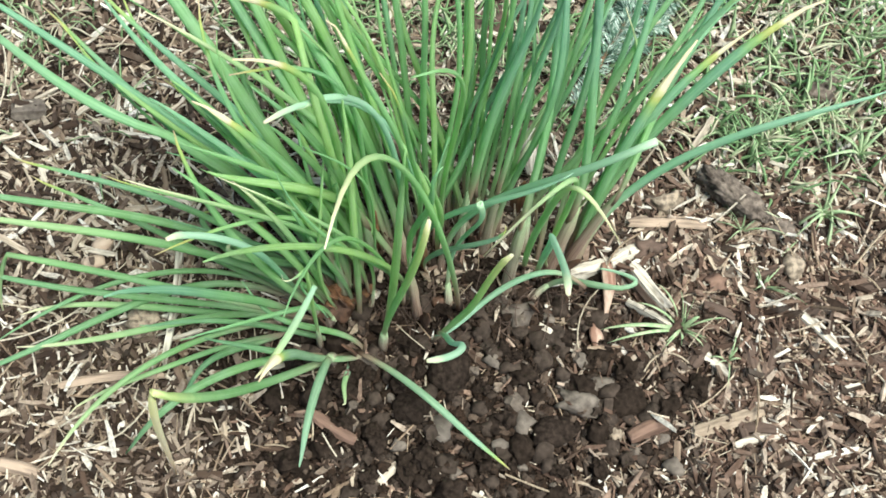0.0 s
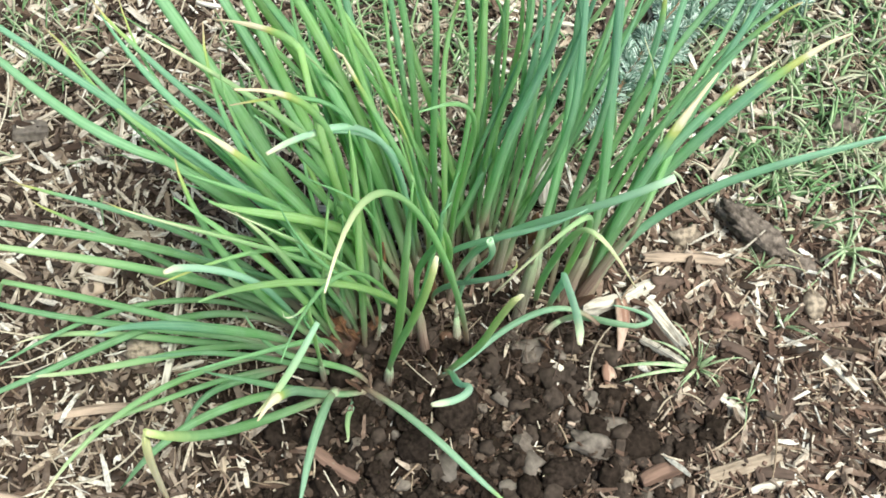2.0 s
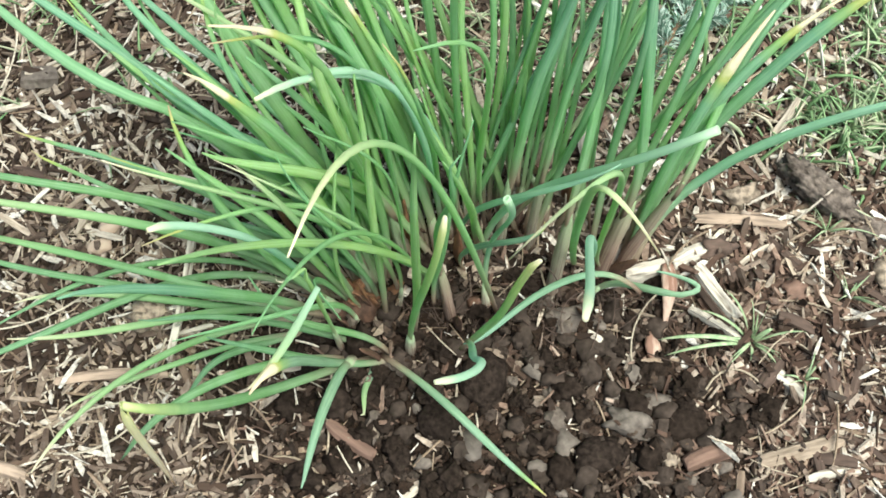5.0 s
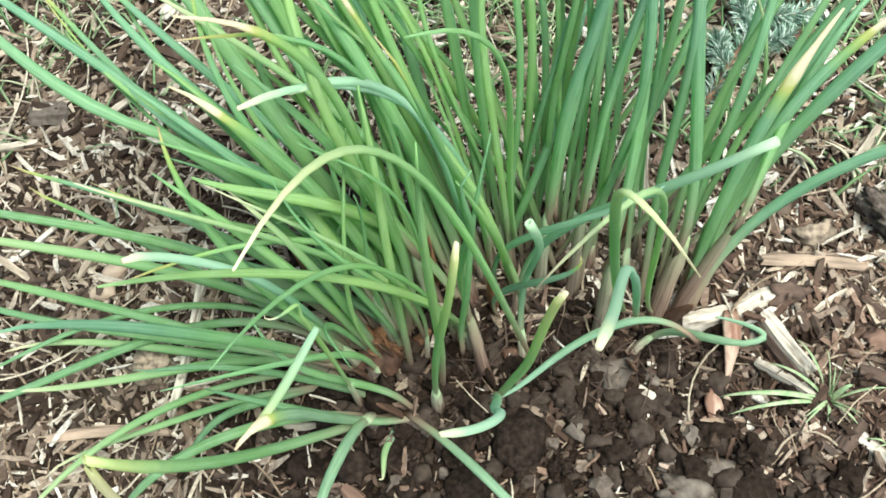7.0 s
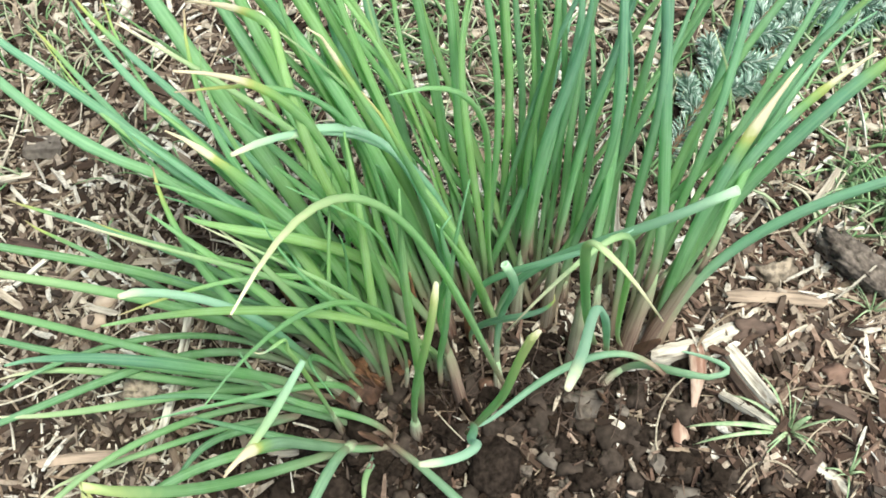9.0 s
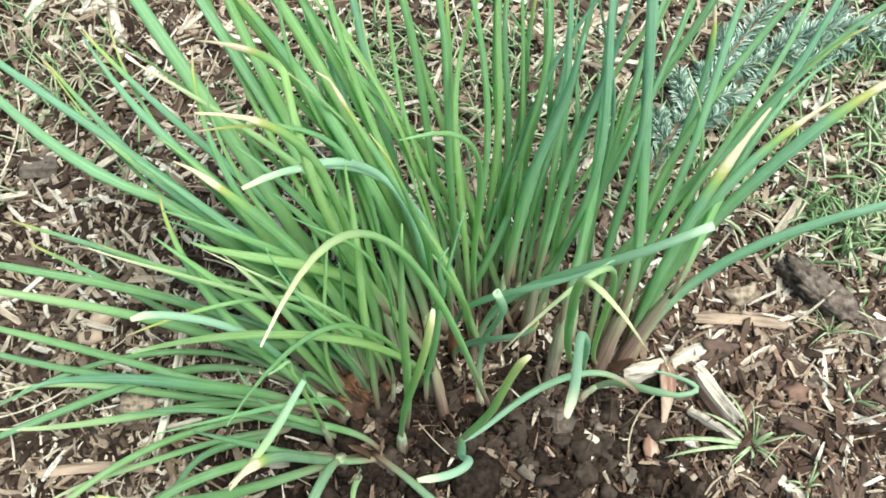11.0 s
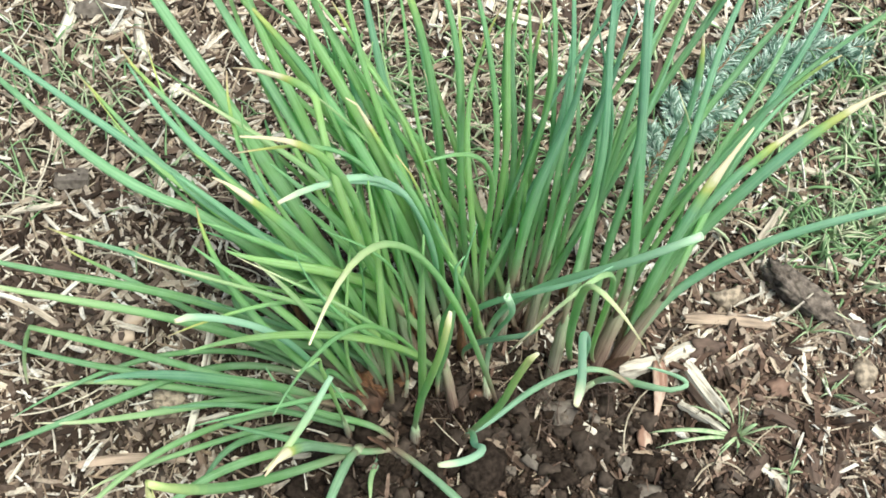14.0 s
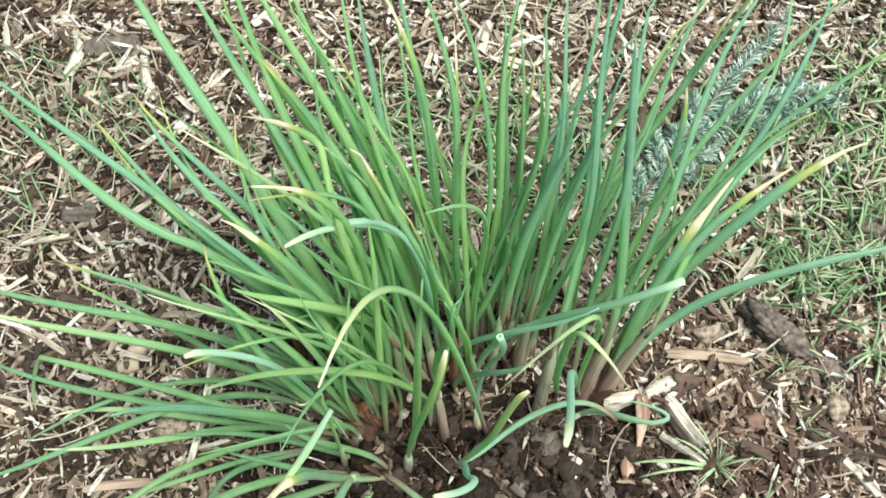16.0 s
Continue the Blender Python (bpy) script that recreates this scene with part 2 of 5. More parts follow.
M_STRAW = chip_material("dry_straw", [(0, (0.28, 0.2, 0.14)), (0.5, (0.5, 0.41, 0.3)), (1, (0.68, 0.61, 0.49))], 0.7, 260, grey=0.1)
M_FLAKE = plain_material("bark_flake", (0.15, 0.1, 0.078), (0.05, 0.034, 0.027), 120, 0.85, 0.9, vary=0.4, stretch=(0.2, 1, 1))
M_TWIG = plain_material("spruce_twig_bark", (0.22, 0.14, 0.08), (0.1, 0.06, 0.04), 120)


def grass_material():
    k = Mat("grass_blades", 0.55, 0.35)
    k.colour(k.ramp(k.island(), [(0, (0.13, 0.24, 0.1)), (0.35, (0.22, 0.35, 0.16)), (0.6, (0.34, 0.43, 0.25)), (0.78, (0.43, 0.44, 0.3)), (1, (0.57, 0.51, 0.39))]))
    return k.m


def blade_material():
    k = Mat("broad_grass_blade", 0.5, 0.35)
    k.colour(k.mix(k.curve(k.noise(120, 3), 0.35, 0.7), (0.22, 0.33, 0.17), (0.42, 0.48, 0.3)))
    return k.m


def needle_material():
    k = Mat("spruce_needles", 0.5, 0.4)
    k.colour(k.ramp(k.island(), [(0, (0.06, 0.12, 0.085)), (0.35, (0.16, 0.27, 0.2)), (0.7, (0.38, 0.5, 0.42)), (1, (0.76, 0.83, 0.77))]))
    return k.m


def ground_material():
    """Dark earth with fibre litter; bare crumbly soil round the foot of the clump."""
    k = Mat("earth_and_litter", 0.97, 0.04)
    fine, mid, big = k.noise(240, 6), k.noise(45, 5), k.noise(3.5, 3)
    soil = k.mix(k.curve(mid, 0.3, 0.7), (0.007, 0.0055, 0.0045), (0.026, 0.019, 0.015))
    litter = k.mix(k.curve(fine, 0.35, 0.65), (0.012, 0.009, 0.007), (0.06, 0.042, 0.03))
    sep = k.t.nodes.new("ShaderNodeSeparateXYZ")
    k.link(k.t.nodes.new("ShaderNodeTexCoord").outputs["Object"], sep.inputs[0])
    dx = k.math("MULTIPLY", k.math("SUBTRACT", sep.outputs[0], SOIL[0]), 1 / SOIL[2])
    dy = k.math("MULTIPLY", k.math("SUBTRACT", sep.outputs[1], SOIL[1]), 1 / SOIL[3])
    d = k.math("ADD", k.math("MULTIPLY", dx, dx), k.math("MULTIPLY", dy, dy))
    d = k.math("ADD", d, k.math("MULTIPLY", k.math("SUBTRACT", mid, 0.5), 1.2))
    c = k.mix(k.curve(d, 0.7, 1.25), soil, litter)
    c = k.mix(k.curve(big, 0.4, 0.65, 0.0, 0.35), c, (0.05, 0.036, 0.028))
    k.colour(c)
    k.bump(k.math("ADD", fine, k.math("MULTIPLY", mid, 1.5)), 0.9, 0.006)
    return k.m


SOIL = (0.075, -0.345, 0.36, 0.23)  # middle and half-axes of the bare soil
M_GROUND, M_GRASS, M_BLADE, M_NEEDLE = ground_material(), grass_material(), blade_material(), needle_material()


# ---- building helpers ----
def soil_at(x, y):
    """1 in the middle of the bare soil, 0 outside it."""
    d = ((x - SOIL[0]) / SOIL[2]) ** 2 + ((y - SOIL[1]) / SOIL[3]) ** 2
    return max(0.0, min(1.0, 1.3 - d + 0.5 * noise.noise((x * 14, y * 14, 3.0))))


def height(x, y):
    h = 0.007 * noise.noise((x * 7, y * 7, 0.0)) + 0.004 * noise.noise((x * 26, y * 26, 5.0))
    s = soil_at(x, y)
    h += 0.012 * math.exp(-((x - 0.05) / 0.17) ** 2 - ((y + 0.18) / 0.12) ** 2)
    return h + s * (-0.012 + 0.006 * noise.noise((x * 40, y * 40, 9.0)))


def mesh_of(name, verts, faces, material, smooth=False, uvs=None):
    me = bpy.data.meshes.new(name)
    me.from_pydata([tuple(v) for v in verts], [], faces)
    if uvs is not None:
        layer = me.uv_layers.new(name="UVMap")
        idx = np.empty(len(me.loops), dtype=np.int32)
        me.loops.foreach_get("vertex_index", idx)
        layer.data.foreach_set("uv", np.asarray(uvs, dtype=np.float32)[idx].ravel())
    if smooth:
        me.polygons.foreach_set("use_smooth", [True] * len(me.polygons))
    me.materials.append(material)
    me.update()
    return me


def part(name, me, parent, label=""):
    ob = new(name, me)
    ob.parent = parent
    return tagged(ob, label)


def tube(points, radii, sides=8, flat=1.0, open_end=False, wobble=0.0, rng=None):
    """Verts, faces and uvs of a pipe along points; an open end is hollow, with a rim and a wall inside."""
    pts = [Vector(p) for p in points]
    n = len(pts)
    verts, uvs, faces = [], [], []
    side = None
    for i, (p, r) in enumerate(zip(pts, radii)):
        t = (pts[min(i + 1, n - 1)] - pts[max(i - 1, 0)]).normalized()
        if side is None:
            side = t.cross(Vector((0.3, 0.2, 0.93)))
            side = side.normalized() if side.length > 1e-4 else Vector((1, 0, 0))
        side = (side - t * side.dot(t)).normalized()
        up = t.cross(side)
        for s in range(sides):
            a = 2 * math.pi * s / sides
            w = 1 + (wobble * math.sin(3 * a + i * 0.7) if wobble else 0)
            verts.append(p + (side * math.cos(a) + up * math.sin(a) * flat) * r * w)
            uvs.append((i / (n - 1), s / sides))
    for i in range(n - 1):
        for s in range(sides):
            a, b = i * sides + s, i * sides + (s + 1) % sides
            faces.append((a, b, b + sides, a + sides))
    faces.append(tuple(range(sides))[::-1])
    last = (n - 1) * sides
    if open_end:
        t = (pts[-1] - pts[-2]).normalized()
        for depth, shrink in ((0.0, 0.72), (-0.018, 0.6)):
            for s in range(sides):
                verts.append(pts[-1] + t * depth + (verts[last + s] - pts[-1]) * shrink)
                uvs.append((1.0 if depth == 0 else 0.8, s / sides))
        for ring in (last, last + sides):
            for s in range(sides):
                faces.append((ring + s, ring + (s + 1) % sides, ring + sides + (s + 1) % sides, ring + sides + s))
        faces.append(tuple(range(last + 2 * sides, last + 3 * sides)))
    else:
        faces.append(tuple(range(last, last + sides)))
    return verts, faces, uvs


def bezier(a, b, c, d, n):
    a, b, c, d = Vector(a), Vector(b), Vector(c), Vector(d)
    return [a * (1 - u) ** 3 + b * (3 * u * (1 - u) ** 2) + c * (3 * u * u * (1 - u)) + d * u ** 3 for u in (i / n for i in range(n + 1))]


def lump_mesh(name, size, seed, material, rough=0.25, levels=2, fine=0.08):
    """A stone or clod: a ball pushed in and out by noise, flattened to its size."""
    bm = bmesh.new()
    bmesh.ops.create_icosphere(bm, subdivisions=levels, radius=0.5)
    off = Vector((seed * 3.7, seed * 1.3, seed * 2.1))
    for v in bm.verts:
        n = v.co.normalized()
        k = 1 + rough * noise.noise(n * 1.6 + off) * 2 + fine * noise.noise(n * 6 + off) * 2
        v.co = Vector((n.x * size[0], n.y * size[1], n.z * size[2])) * 0.5 * k
    me = bpy.data.meshes.new(name)
    bm.to_mesh(me)
    bm.free()
    me.polygons.foreach_set("use_smooth", [True] * len(me.polygons))
    me.materials.append(material)
    return me


def splinter(rng, length, width, thick, torn=0.35, rings=4):
    """Verts and faces of one torn piece of wood along x, with ragged ends and a slight bow."""
    verts, faces = [], []
    bow, skew = rng.gauss(0, 0.025) * length, rng.uniform(-0.4, 0.4)
    for i in range(rings):
        u = i / (rings - 1)
        taper = 1 - torn * abs(2 * u - 1) ** 3 * rng.uniform(0.4, 1.3)
        y0 = bow * (1 - (2 * u - 1) ** 2) + rng.uniform(-0.12, 0.12) * width
        for sy, sz in ((-1, -1), (1, -1), (1, 1), (-1, 1)):
            verts.append(((u - 0.5) * length + (skew * width * sy * 0.5 if i in (0, rings - 1) else 0), y0 + sy * 0.5 * width * taper * rng.uniform(0.8, 1.1),
                          sz * 0.5 * thick * taper * rng.uniform(0.7, 1.15)))
    for i in range(rings - 1):
        for s in range(4):
            a, b = i * 4 + s, i * 4 + (s + 1) % 4
            faces.append((a, b, b + 4, a + 4))
    faces += [(3, 2, 1, 0), tuple(range(4 * (rings - 1), 4 * rings))]
    return np.array(verts), faces


def billet(rng, length, width, thick, sides=9, rings=8):
    """A split piece of wood along x: ridges that run the whole length, ragged ends, one flattish face."""
    prof = [rng.uniform(0.68, 1.1) for _ in range(sides)]
    rag = [rng.uniform(-0.1, 0.1) for _ in range(sides)]
    bend = rng.uniform(-0.06, 0.06) * length
    verts, faces = [], []
    for i in range(rings):
        u = i / (rings - 1)
        e = abs(2 * u - 1) ** 4
        for s in range(sides):
            a = 2 * math.pi * s / sides
            r = prof[s] * (1 - 0.25 * e) * rng.uniform(0.93, 1.07)
            verts.append(((u - 0.5) * length * (1 + rag[s] * e * (1 if u > 0.5 else -0.7)), bend * (1 - (2 * u - 1) ** 2) + math.cos(a) * r * width / 2, max(-0.35, math.sin(a)) * r * thick / 2))
    for i in range(rings - 1):
        for s in range(sides):
            a, b = i * sides + s, i * sides + (s + 1) % sides
            faces.append((a, b, b + sides, a + sides))
    faces += [tuple(range(sides))[::-1], tuple(range(sides * (rings - 1), sides * rings))]
    return np.array(verts), faces


def scatter(name, material, count, make, where, label, seed, tilt=0.25, lift=0.5, variants=24):
    """Many loose pieces joined into one object: count copies of a few shapes, each turned, tilted and laid on the ground."""
    rng = random.Random(seed)
    shapes = [make(rng) for _ in range(variants)]
    vs, fs, base = [], [], 0
    for _ in range(count):
        place = where(rng)
        if place is None:
            continue
        x, y = place
        v, f = rng.choice(shapes)
        m = np.array(Euler((rng.gauss(0, tilt), rng.gauss(0, tilt), rng.uniform(0, 6.283))).to_matrix())
        w = (v * rng.uniform(0.65, 1.25)) @ m.T
        low = -w[:, 2].min()
        w += (x, y, height(x, y) + low * lift * rng.uniform(0.4, 1.4))
        vs.append(w)
        fs += [tuple(i + base for i in q) for q in f]
        base += len(v)
    me = mesh_of(name, np.concatenate(vs).tolist(), fs, material)
    return tagged(new(name, me), label, kind="stuff")


# ---- the ground: one sheet to the horizon, fine near the clump ----
def axis(middle):
    steps = [middle + i * 0.0115 for i in range(-88, 89)]
    far = []
    d = 0.03
    edge = 88 * 0.0115
    while edge < 60:
        edge += d
        d *= 1.35
        far.append(edge)
    return [middle - e for e in reversed(far)] + steps + [middle + e for e in far]


XS, YS = axis(0.0), axis(0.05)
gv = [(x, y, height(x, y)) for y in YS for x in XS]
nx = len(XS)
gf = [(j * nx + i, j * nx + i + 1, (j + 1) * nx + i + 1, (j + 1) * nx + i) for j in range(len(YS) - 1) for i in range(nx - 1)]
ground = new("ground", mesh_of("ground", gv, gf, M_GROUND, smooth=True))
tagged(ground, "dark garden earth with bark litter and bare soil", "ground", kind="structure")

# ---- the onion clump ----
clump = tagged(new("onion_clump"), "dense clump of tall green onions, tips drying and some leaves cut", "onion plant")
SHOOTS = []  # foot, stem object
rng = random.Random(7)


def shoot_for(foot, line, r):
    """The sheathed stem that a leaf grows from; a new one where none stands within 2.6 cm."""
    for f, ob in SHOOTS:
        if (f - foot).length < 0.026:
            return ob
    near = min(SHOOTS, key=lambda s: (s[0] - foot).length, default=None)
    if foot.z > 0.04 and near:
        return near[1]
    pts = [foot - Vector((0, 0, 0.04))] + line
    k = r * rng.uniform(1.0, 1.2)
    v, f, uv = tube(pts, [k * 1.05] + [k * 1.1 + (r * 0.7 - k * 1.1) * (i / (len(line) - 1)) ** 1.4 for i in range(len(line))], 10, wobble=0.03)
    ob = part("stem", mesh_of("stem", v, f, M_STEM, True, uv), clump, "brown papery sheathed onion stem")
    SHOOTS.append((foot, ob))
    return ob


def leaf(kind, r, a, b, c, d, kink=(), tone=""):
    """One hollow leaf from its foot a, by two handles, to d; kink: handles and end of a second stretch past a fold."""
    r = r / 1000 * (1.0 if d[2] < 0.43 or a[2] > 0.1 else 0.76 if a[0] > 0.0 else 1.12)
    line = bezier(a, b, c, d, 22 if not kink else 16)
    if kink:
        more = [d] + list(kink)
        line += (bezier(*more, 10) if len(more) == 4 else bezier(more[0], more[0], more[1], more[-1], 10))[1:]
    n = len(line) - 1
    ph, am = rng.uniform(0, 6.28), rng.uniform(0.0, 0.004 if d[2] < 0.43 or a[0] < 0 else 0.013)
    for i in range(1, n):
        u = i / n
        line[i] = line[i] + Vector((math.sin(ph + u * 9), math.cos(ph * 1.7 + u * 7), 0)) * am * u
    cut = kind in ("cut",)
    radii = []
    for i in range(n + 1):
        u = i / n
        w = 0.68 + 0.32 * min(1, u / 0.4)
        if cut:
            w *= 1 - 0.12 * u
        elif kind in ("blunt", "cutdry"):
            w *= (1 - 0.15 * u) * (0.6 if i == n else 1)
        else:
            w *= max(0.12, 1 - u ** (12 if kind in ("dry", "drylong", "fold", "curl") else 4.5) * (0.6 if kind in ("dry", "drylong") else 0.85))
        if kind in ("dry", "drylong", "curl") and u > 0.8:
            w *= (1 - 0.62 * ((u - 0.8) / 0.2) ** 0.8) * (1 + 0.16 * math.sin(i * 2.1 + ph))
        if kind == "curl" and i > 16:
            w *= 0.5
        if kink and abs(i - (16)) < 2:
            w *= 0.8
        radii.append(r * w)
    v, f, uv = tube(line, radii, 9, rng.uniform(0.6, 0.88), open_end=cut)
    foot = Vector(a)
    end = line[-1]
    # low leaves at the front take the green with shade painted in
    tone = tone or ("mint" if kind in ("cut", "cutdry") else "fresh" if kind == "blunt" else "grey" if end.y < -0.15 and end.x > -0.2 and end.z < 0.35 else "shaded" if end.z < 0.22 and end.y < -0.05 else "blue" if d[0] > 0.12 or d[0] < -0.3 else "fresh")
    stem = shoot_for(foot, line[1:max(3, int(n * 0.2))], r)
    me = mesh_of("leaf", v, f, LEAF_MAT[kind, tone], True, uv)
    LABEL = {"yellow": "green leaf with a yellowing tip", "dry": "green leaf with a withered cream tip", "drylong": "green leaf with a long withered cream tip", "cut": "green leaf cut off square, hollow", "blunt": "green leaf cut short, pale at the end", "pale": "fading yellow-green leaf",
             "hung": "short cut leaf hanging with a pale end", "cutdry": "limp pale green leaf hanging over", "dryarch": "bleached arching leaf", "fold": "leaf folded over, dry past the fold", "curl": "leaf with a curled dry tip", "curl2": "green leaf curling over"}
    part("leaf", me, stem, LABEL.get(kind, ""))
    if kind in ("green", "yellow", "dry", "pale") and not kink and (Vector(d) - foot).length > 0.3:
        MODEL.append((kind, r * 1000, a, b, c, d))


MODEL, SHEATHS = [], []


def sheath(r, a, b, c):
    """A stout stem wrapped in dead brown sheaths, from its foot a past b, narrowing into the leaf that grows out at c."""
    foot = Vector(a)
    line = bezier(foot - Vector((0, 0, 0.03)), a, b, c, 14)
    k = r / 1000
    v, f, uv = tube(line, [k * (1.1 - 0.32 * i / 14 + 0.04 * math.sin(i * 1.9 + r)) * (1 if i < 12 else (0.85, 0.6, 0.2)[i - 12]) for i in range(15)], 11, 0.85, wobble=0.05)
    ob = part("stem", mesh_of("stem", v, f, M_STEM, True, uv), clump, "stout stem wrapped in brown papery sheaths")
    SHOOTS.append((foot, ob))
    SHEATHS.append((k, Vector(a), Vector(b), Vector(c)))
sheath(12.0, (0.205, -0.162, 0.000), (0.215, -0.140, 0.080), (0.233, -0.124, 0.150))
sheath(10.5, (0.142, -0.193, 0.000), (0.148, -0.164, 0.080), (0.156, -0.144, 0.160))
sheath(8.0, (0.222, -0.161, 0.000), (0.253, -0.135, 0.100), (0.284, -0.120, 0.200))
sheath(9.0, (0.015, -0.232, 0.000), (0.006, -0.213, 0.060), (-0.001, -0.197, 0.110))
sheath(8.5, (0.073, -0.128, 0.000), (0.078, -0.109, 0.080), (0.082, -0.096, 0.150))
sheath(9.0, (-0.085, -0.207, 0.000), (-0.094, -0.197, 0.060), (-0.107, -0.185, 0.120))
sheath(8.5, (-0.046, -0.164, 0.000), (-0.055, -0.152, 0.080), (-0.063, -0.139, 0.150))
sheath(7.5, (0.109, -0.134, 0.000), (0.116, -0.116, 0.100), (0.122, -0.102, 0.180))
leaf("green", 9.0, (-0.069, -0.185, 0.000), (-0.162, -0.054, 0.180), (-0.285, 0.000, 0.448), (-0.429, 0.213, 0.500))
leaf("green", 7.6, (-0.042, -0.166, 0.000), (-0.102, -0.053, 0.173), (-0.187, -0.032, 0.450), (-0.318, 0.150, 0.520))
leaf("green", 7.6, (-0.036, -0.122, 0.000), (-0.115, -0.038, 0.172), (-0.182, -0.045, 0.466), (-0.266, 0.153, 0.550))
leaf("yellow", 7.1, (-0.001, -0.155, 0.000), (-0.033, -0.057, 0.166), (-0.092, -0.047, 0.418), (-0.239, 0.078, 0.500))
leaf("green", 6.6, (-0.016, -0.112, 0.000), (-0.031, 0.001, 0.184), (-0.125, -0.043, 0.502), (-0.235, 0.121, 0.600))
leaf("green", 7.1, (0.010, -0.128, 0.000), (-0.017, -0.022, 0.176), (-0.103, -0.034, 0.497), (-0.201, 0.140, 0.580))
leaf("green", 7.1, (0.017, -0.119, 0.000), (-0.027, -0.028, 0.174), (-0.095, -0.059, 0.501), (-0.135, 0.135, 0.600))
leaf("dry", 6.6, (0.025, -0.110, 0.000), (-0.009, -0.029, 0.159), (0.011, -0.009, 0.470), (-0.090, 0.146, 0.550))
leaf("green", 7.1, (0.034, -0.109, 0.000), (0.008, -0.017, 0.181), (0.037, -0.057, 0.498), (-0.037, 0.115, 0.620))
leaf("dry", 4.8, (0.015, -0.074, 0.000), (0.008, -0.004, 0.148), (0.027, -0.033, 0.411), (0.003, 0.124, 0.500))
leaf("green", 6.6, (0.046, -0.109, 0.000), (0.020, -0.025, 0.179), (0.114, -0.061, 0.492), (-0.005, 0.085, 0.620))
leaf("yellow", 6.6, (0.038, -0.118, -0.000), (0.050, -0.046, 0.152), (-0.014, -0.085, 0.414), (0.059, 0.060, 0.520))
leaf("green", 5.2, (0.074, -0.089, 0.000), (0.059, -0.002, 0.177), (0.084, -0.065, 0.475), (0.051, 0.105, 0.600))
leaf("green", 6.6, (0.058, -0.099, 0.000), (0.066, -0.004, 0.172), (0.050, -0.067, 0.498), (0.090, 0.106, 0.620))
leaf("green", 6.6, (0.083, -0.107, 0.000), (0.078, -0.013, 0.179), (0.110, -0.088, 0.493), (0.116, 0.084, 0.630))
leaf("green", 6.2, (0.096, -0.106, 0.000), (0.106, -0.014, 0.176), (0.144, -0.065, 0.499), (0.138, 0.117, 0.620))
leaf("green", 5.7, (0.104, -0.114, 0.000), (0.133, -0.022, 0.170), (0.143, -0.052, 0.493), (0.167, 0.135, 0.600))
leaf("green", 7.6, (0.113, -0.140, 0.000), (0.148, -0.054, 0.187), (0.199, -0.101, 0.487), (0.177, 0.088, 0.620))
leaf("green", 5.2, (0.054, -0.108, 0.000), (0.040, -0.005, 0.190), (0.101, -0.065, 0.475), (0.217, 0.069, 0.600))
leaf("green", 7.6, (0.188, -0.154, 0.000), (0.209, -0.059, 0.183), (0.204, -0.080, 0.489), (0.234, 0.107, 0.600))
leaf("yellow", 6.6, (0.167, -0.137, 0.000), (0.189, -0.045, 0.166), (0.160, -0.032, 0.453), (0.286, 0.116, 0.550))
leaf("green", 7.1, (0.212, -0.161, 0.000), (0.240, -0.048, 0.168), (0.300, 0.007, 0.464), (0.383, 0.206, 0.520))
leaf("green", 7.1, (0.204, -0.157, 0.000), (0.226, -0.024, 0.175), (0.300, 0.061, 0.443), (0.483, 0.193, 0.500))
leaf("green", 6.6, (0.220, -0.156, 0.000), (0.224, -0.022, 0.173), (0.395, -0.042, 0.454), (0.403, 0.198, 0.520))
leaf("green", 7.1, (0.228, -0.156, 0.000), (0.265, -0.023, 0.171), (0.405, -0.000, 0.430), (0.471, 0.226, 0.480))
leaf("drylong", 8.6, (0.233, -0.160, 0.000), (0.255, -0.109, 0.116), (0.265, -0.106, 0.333), (0.351, -0.008, 0.392))
leaf("dry", 7.4, (0.237, -0.160, 0.000), (0.264, -0.087, 0.127), (0.292, -0.050, 0.316), (0.431, 0.024, 0.370))
leaf("dry", 8.5, (0.242, -0.155, 0.000), (0.263, -0.056, 0.142), (0.353, -0.037, 0.360), (0.508, 0.033, 0.420))
leaf("green", 7.2, (0.245, -0.159, 0.000), (0.283, -0.036, 0.127), (0.453, -0.075, 0.288), (0.609, -0.043, 0.330), tone="mint")
leaf("cut", 6.0, (0.048, -0.161, 0.000), (0.046, -0.101, 0.144), (0.165, -0.178, 0.326), (0.280, -0.164, 0.420))
leaf("green", 4.8, (0.036, -0.153, 0.000), (-0.017, -0.100, 0.122), (0.107, -0.194, 0.274), (0.192, -0.171, 0.350), tone="mint")
leaf("dryarch", 6.4, (0.171, -0.146, 0.000), (0.183, -0.164, -0.047), (0.074, -0.331, 0.906), (0.197, -0.353, 0.560))
leaf("pale", 4.4, (0.216, -0.152, 0.000), (0.146, -0.183, 0.048), (0.271, -0.182, 0.660), (0.077, -0.292, 0.380))
leaf("cutdry", 5.2, (0.185, -0.173, 0.0), (0.182, -0.19, 0.12), (0.172, -0.225, 0.25), (0.161, -0.253, 0.35), kink=((0.152, -0.27, 0.4), (0.15, -0.385, 0.56), (0.127, -0.438, 0.645)))
leaf("blunt", 5.2, (0.029, -0.300, 0.1), (0.063, -0.305, 0.201), (0.07, -0.301, 0.238), (0.106, -0.303, 0.409))
leaf("cutdry", 5.0, (0.036, -0.302, 0.140), (0.041, -0.317, 0.180), (0.045, -0.341, 0.234), (0.047, -0.371, 0.300), kink=((0.063, -0.384, 0.342), (0.039, -0.418, 0.371), (0.010, -0.423, 0.400)))
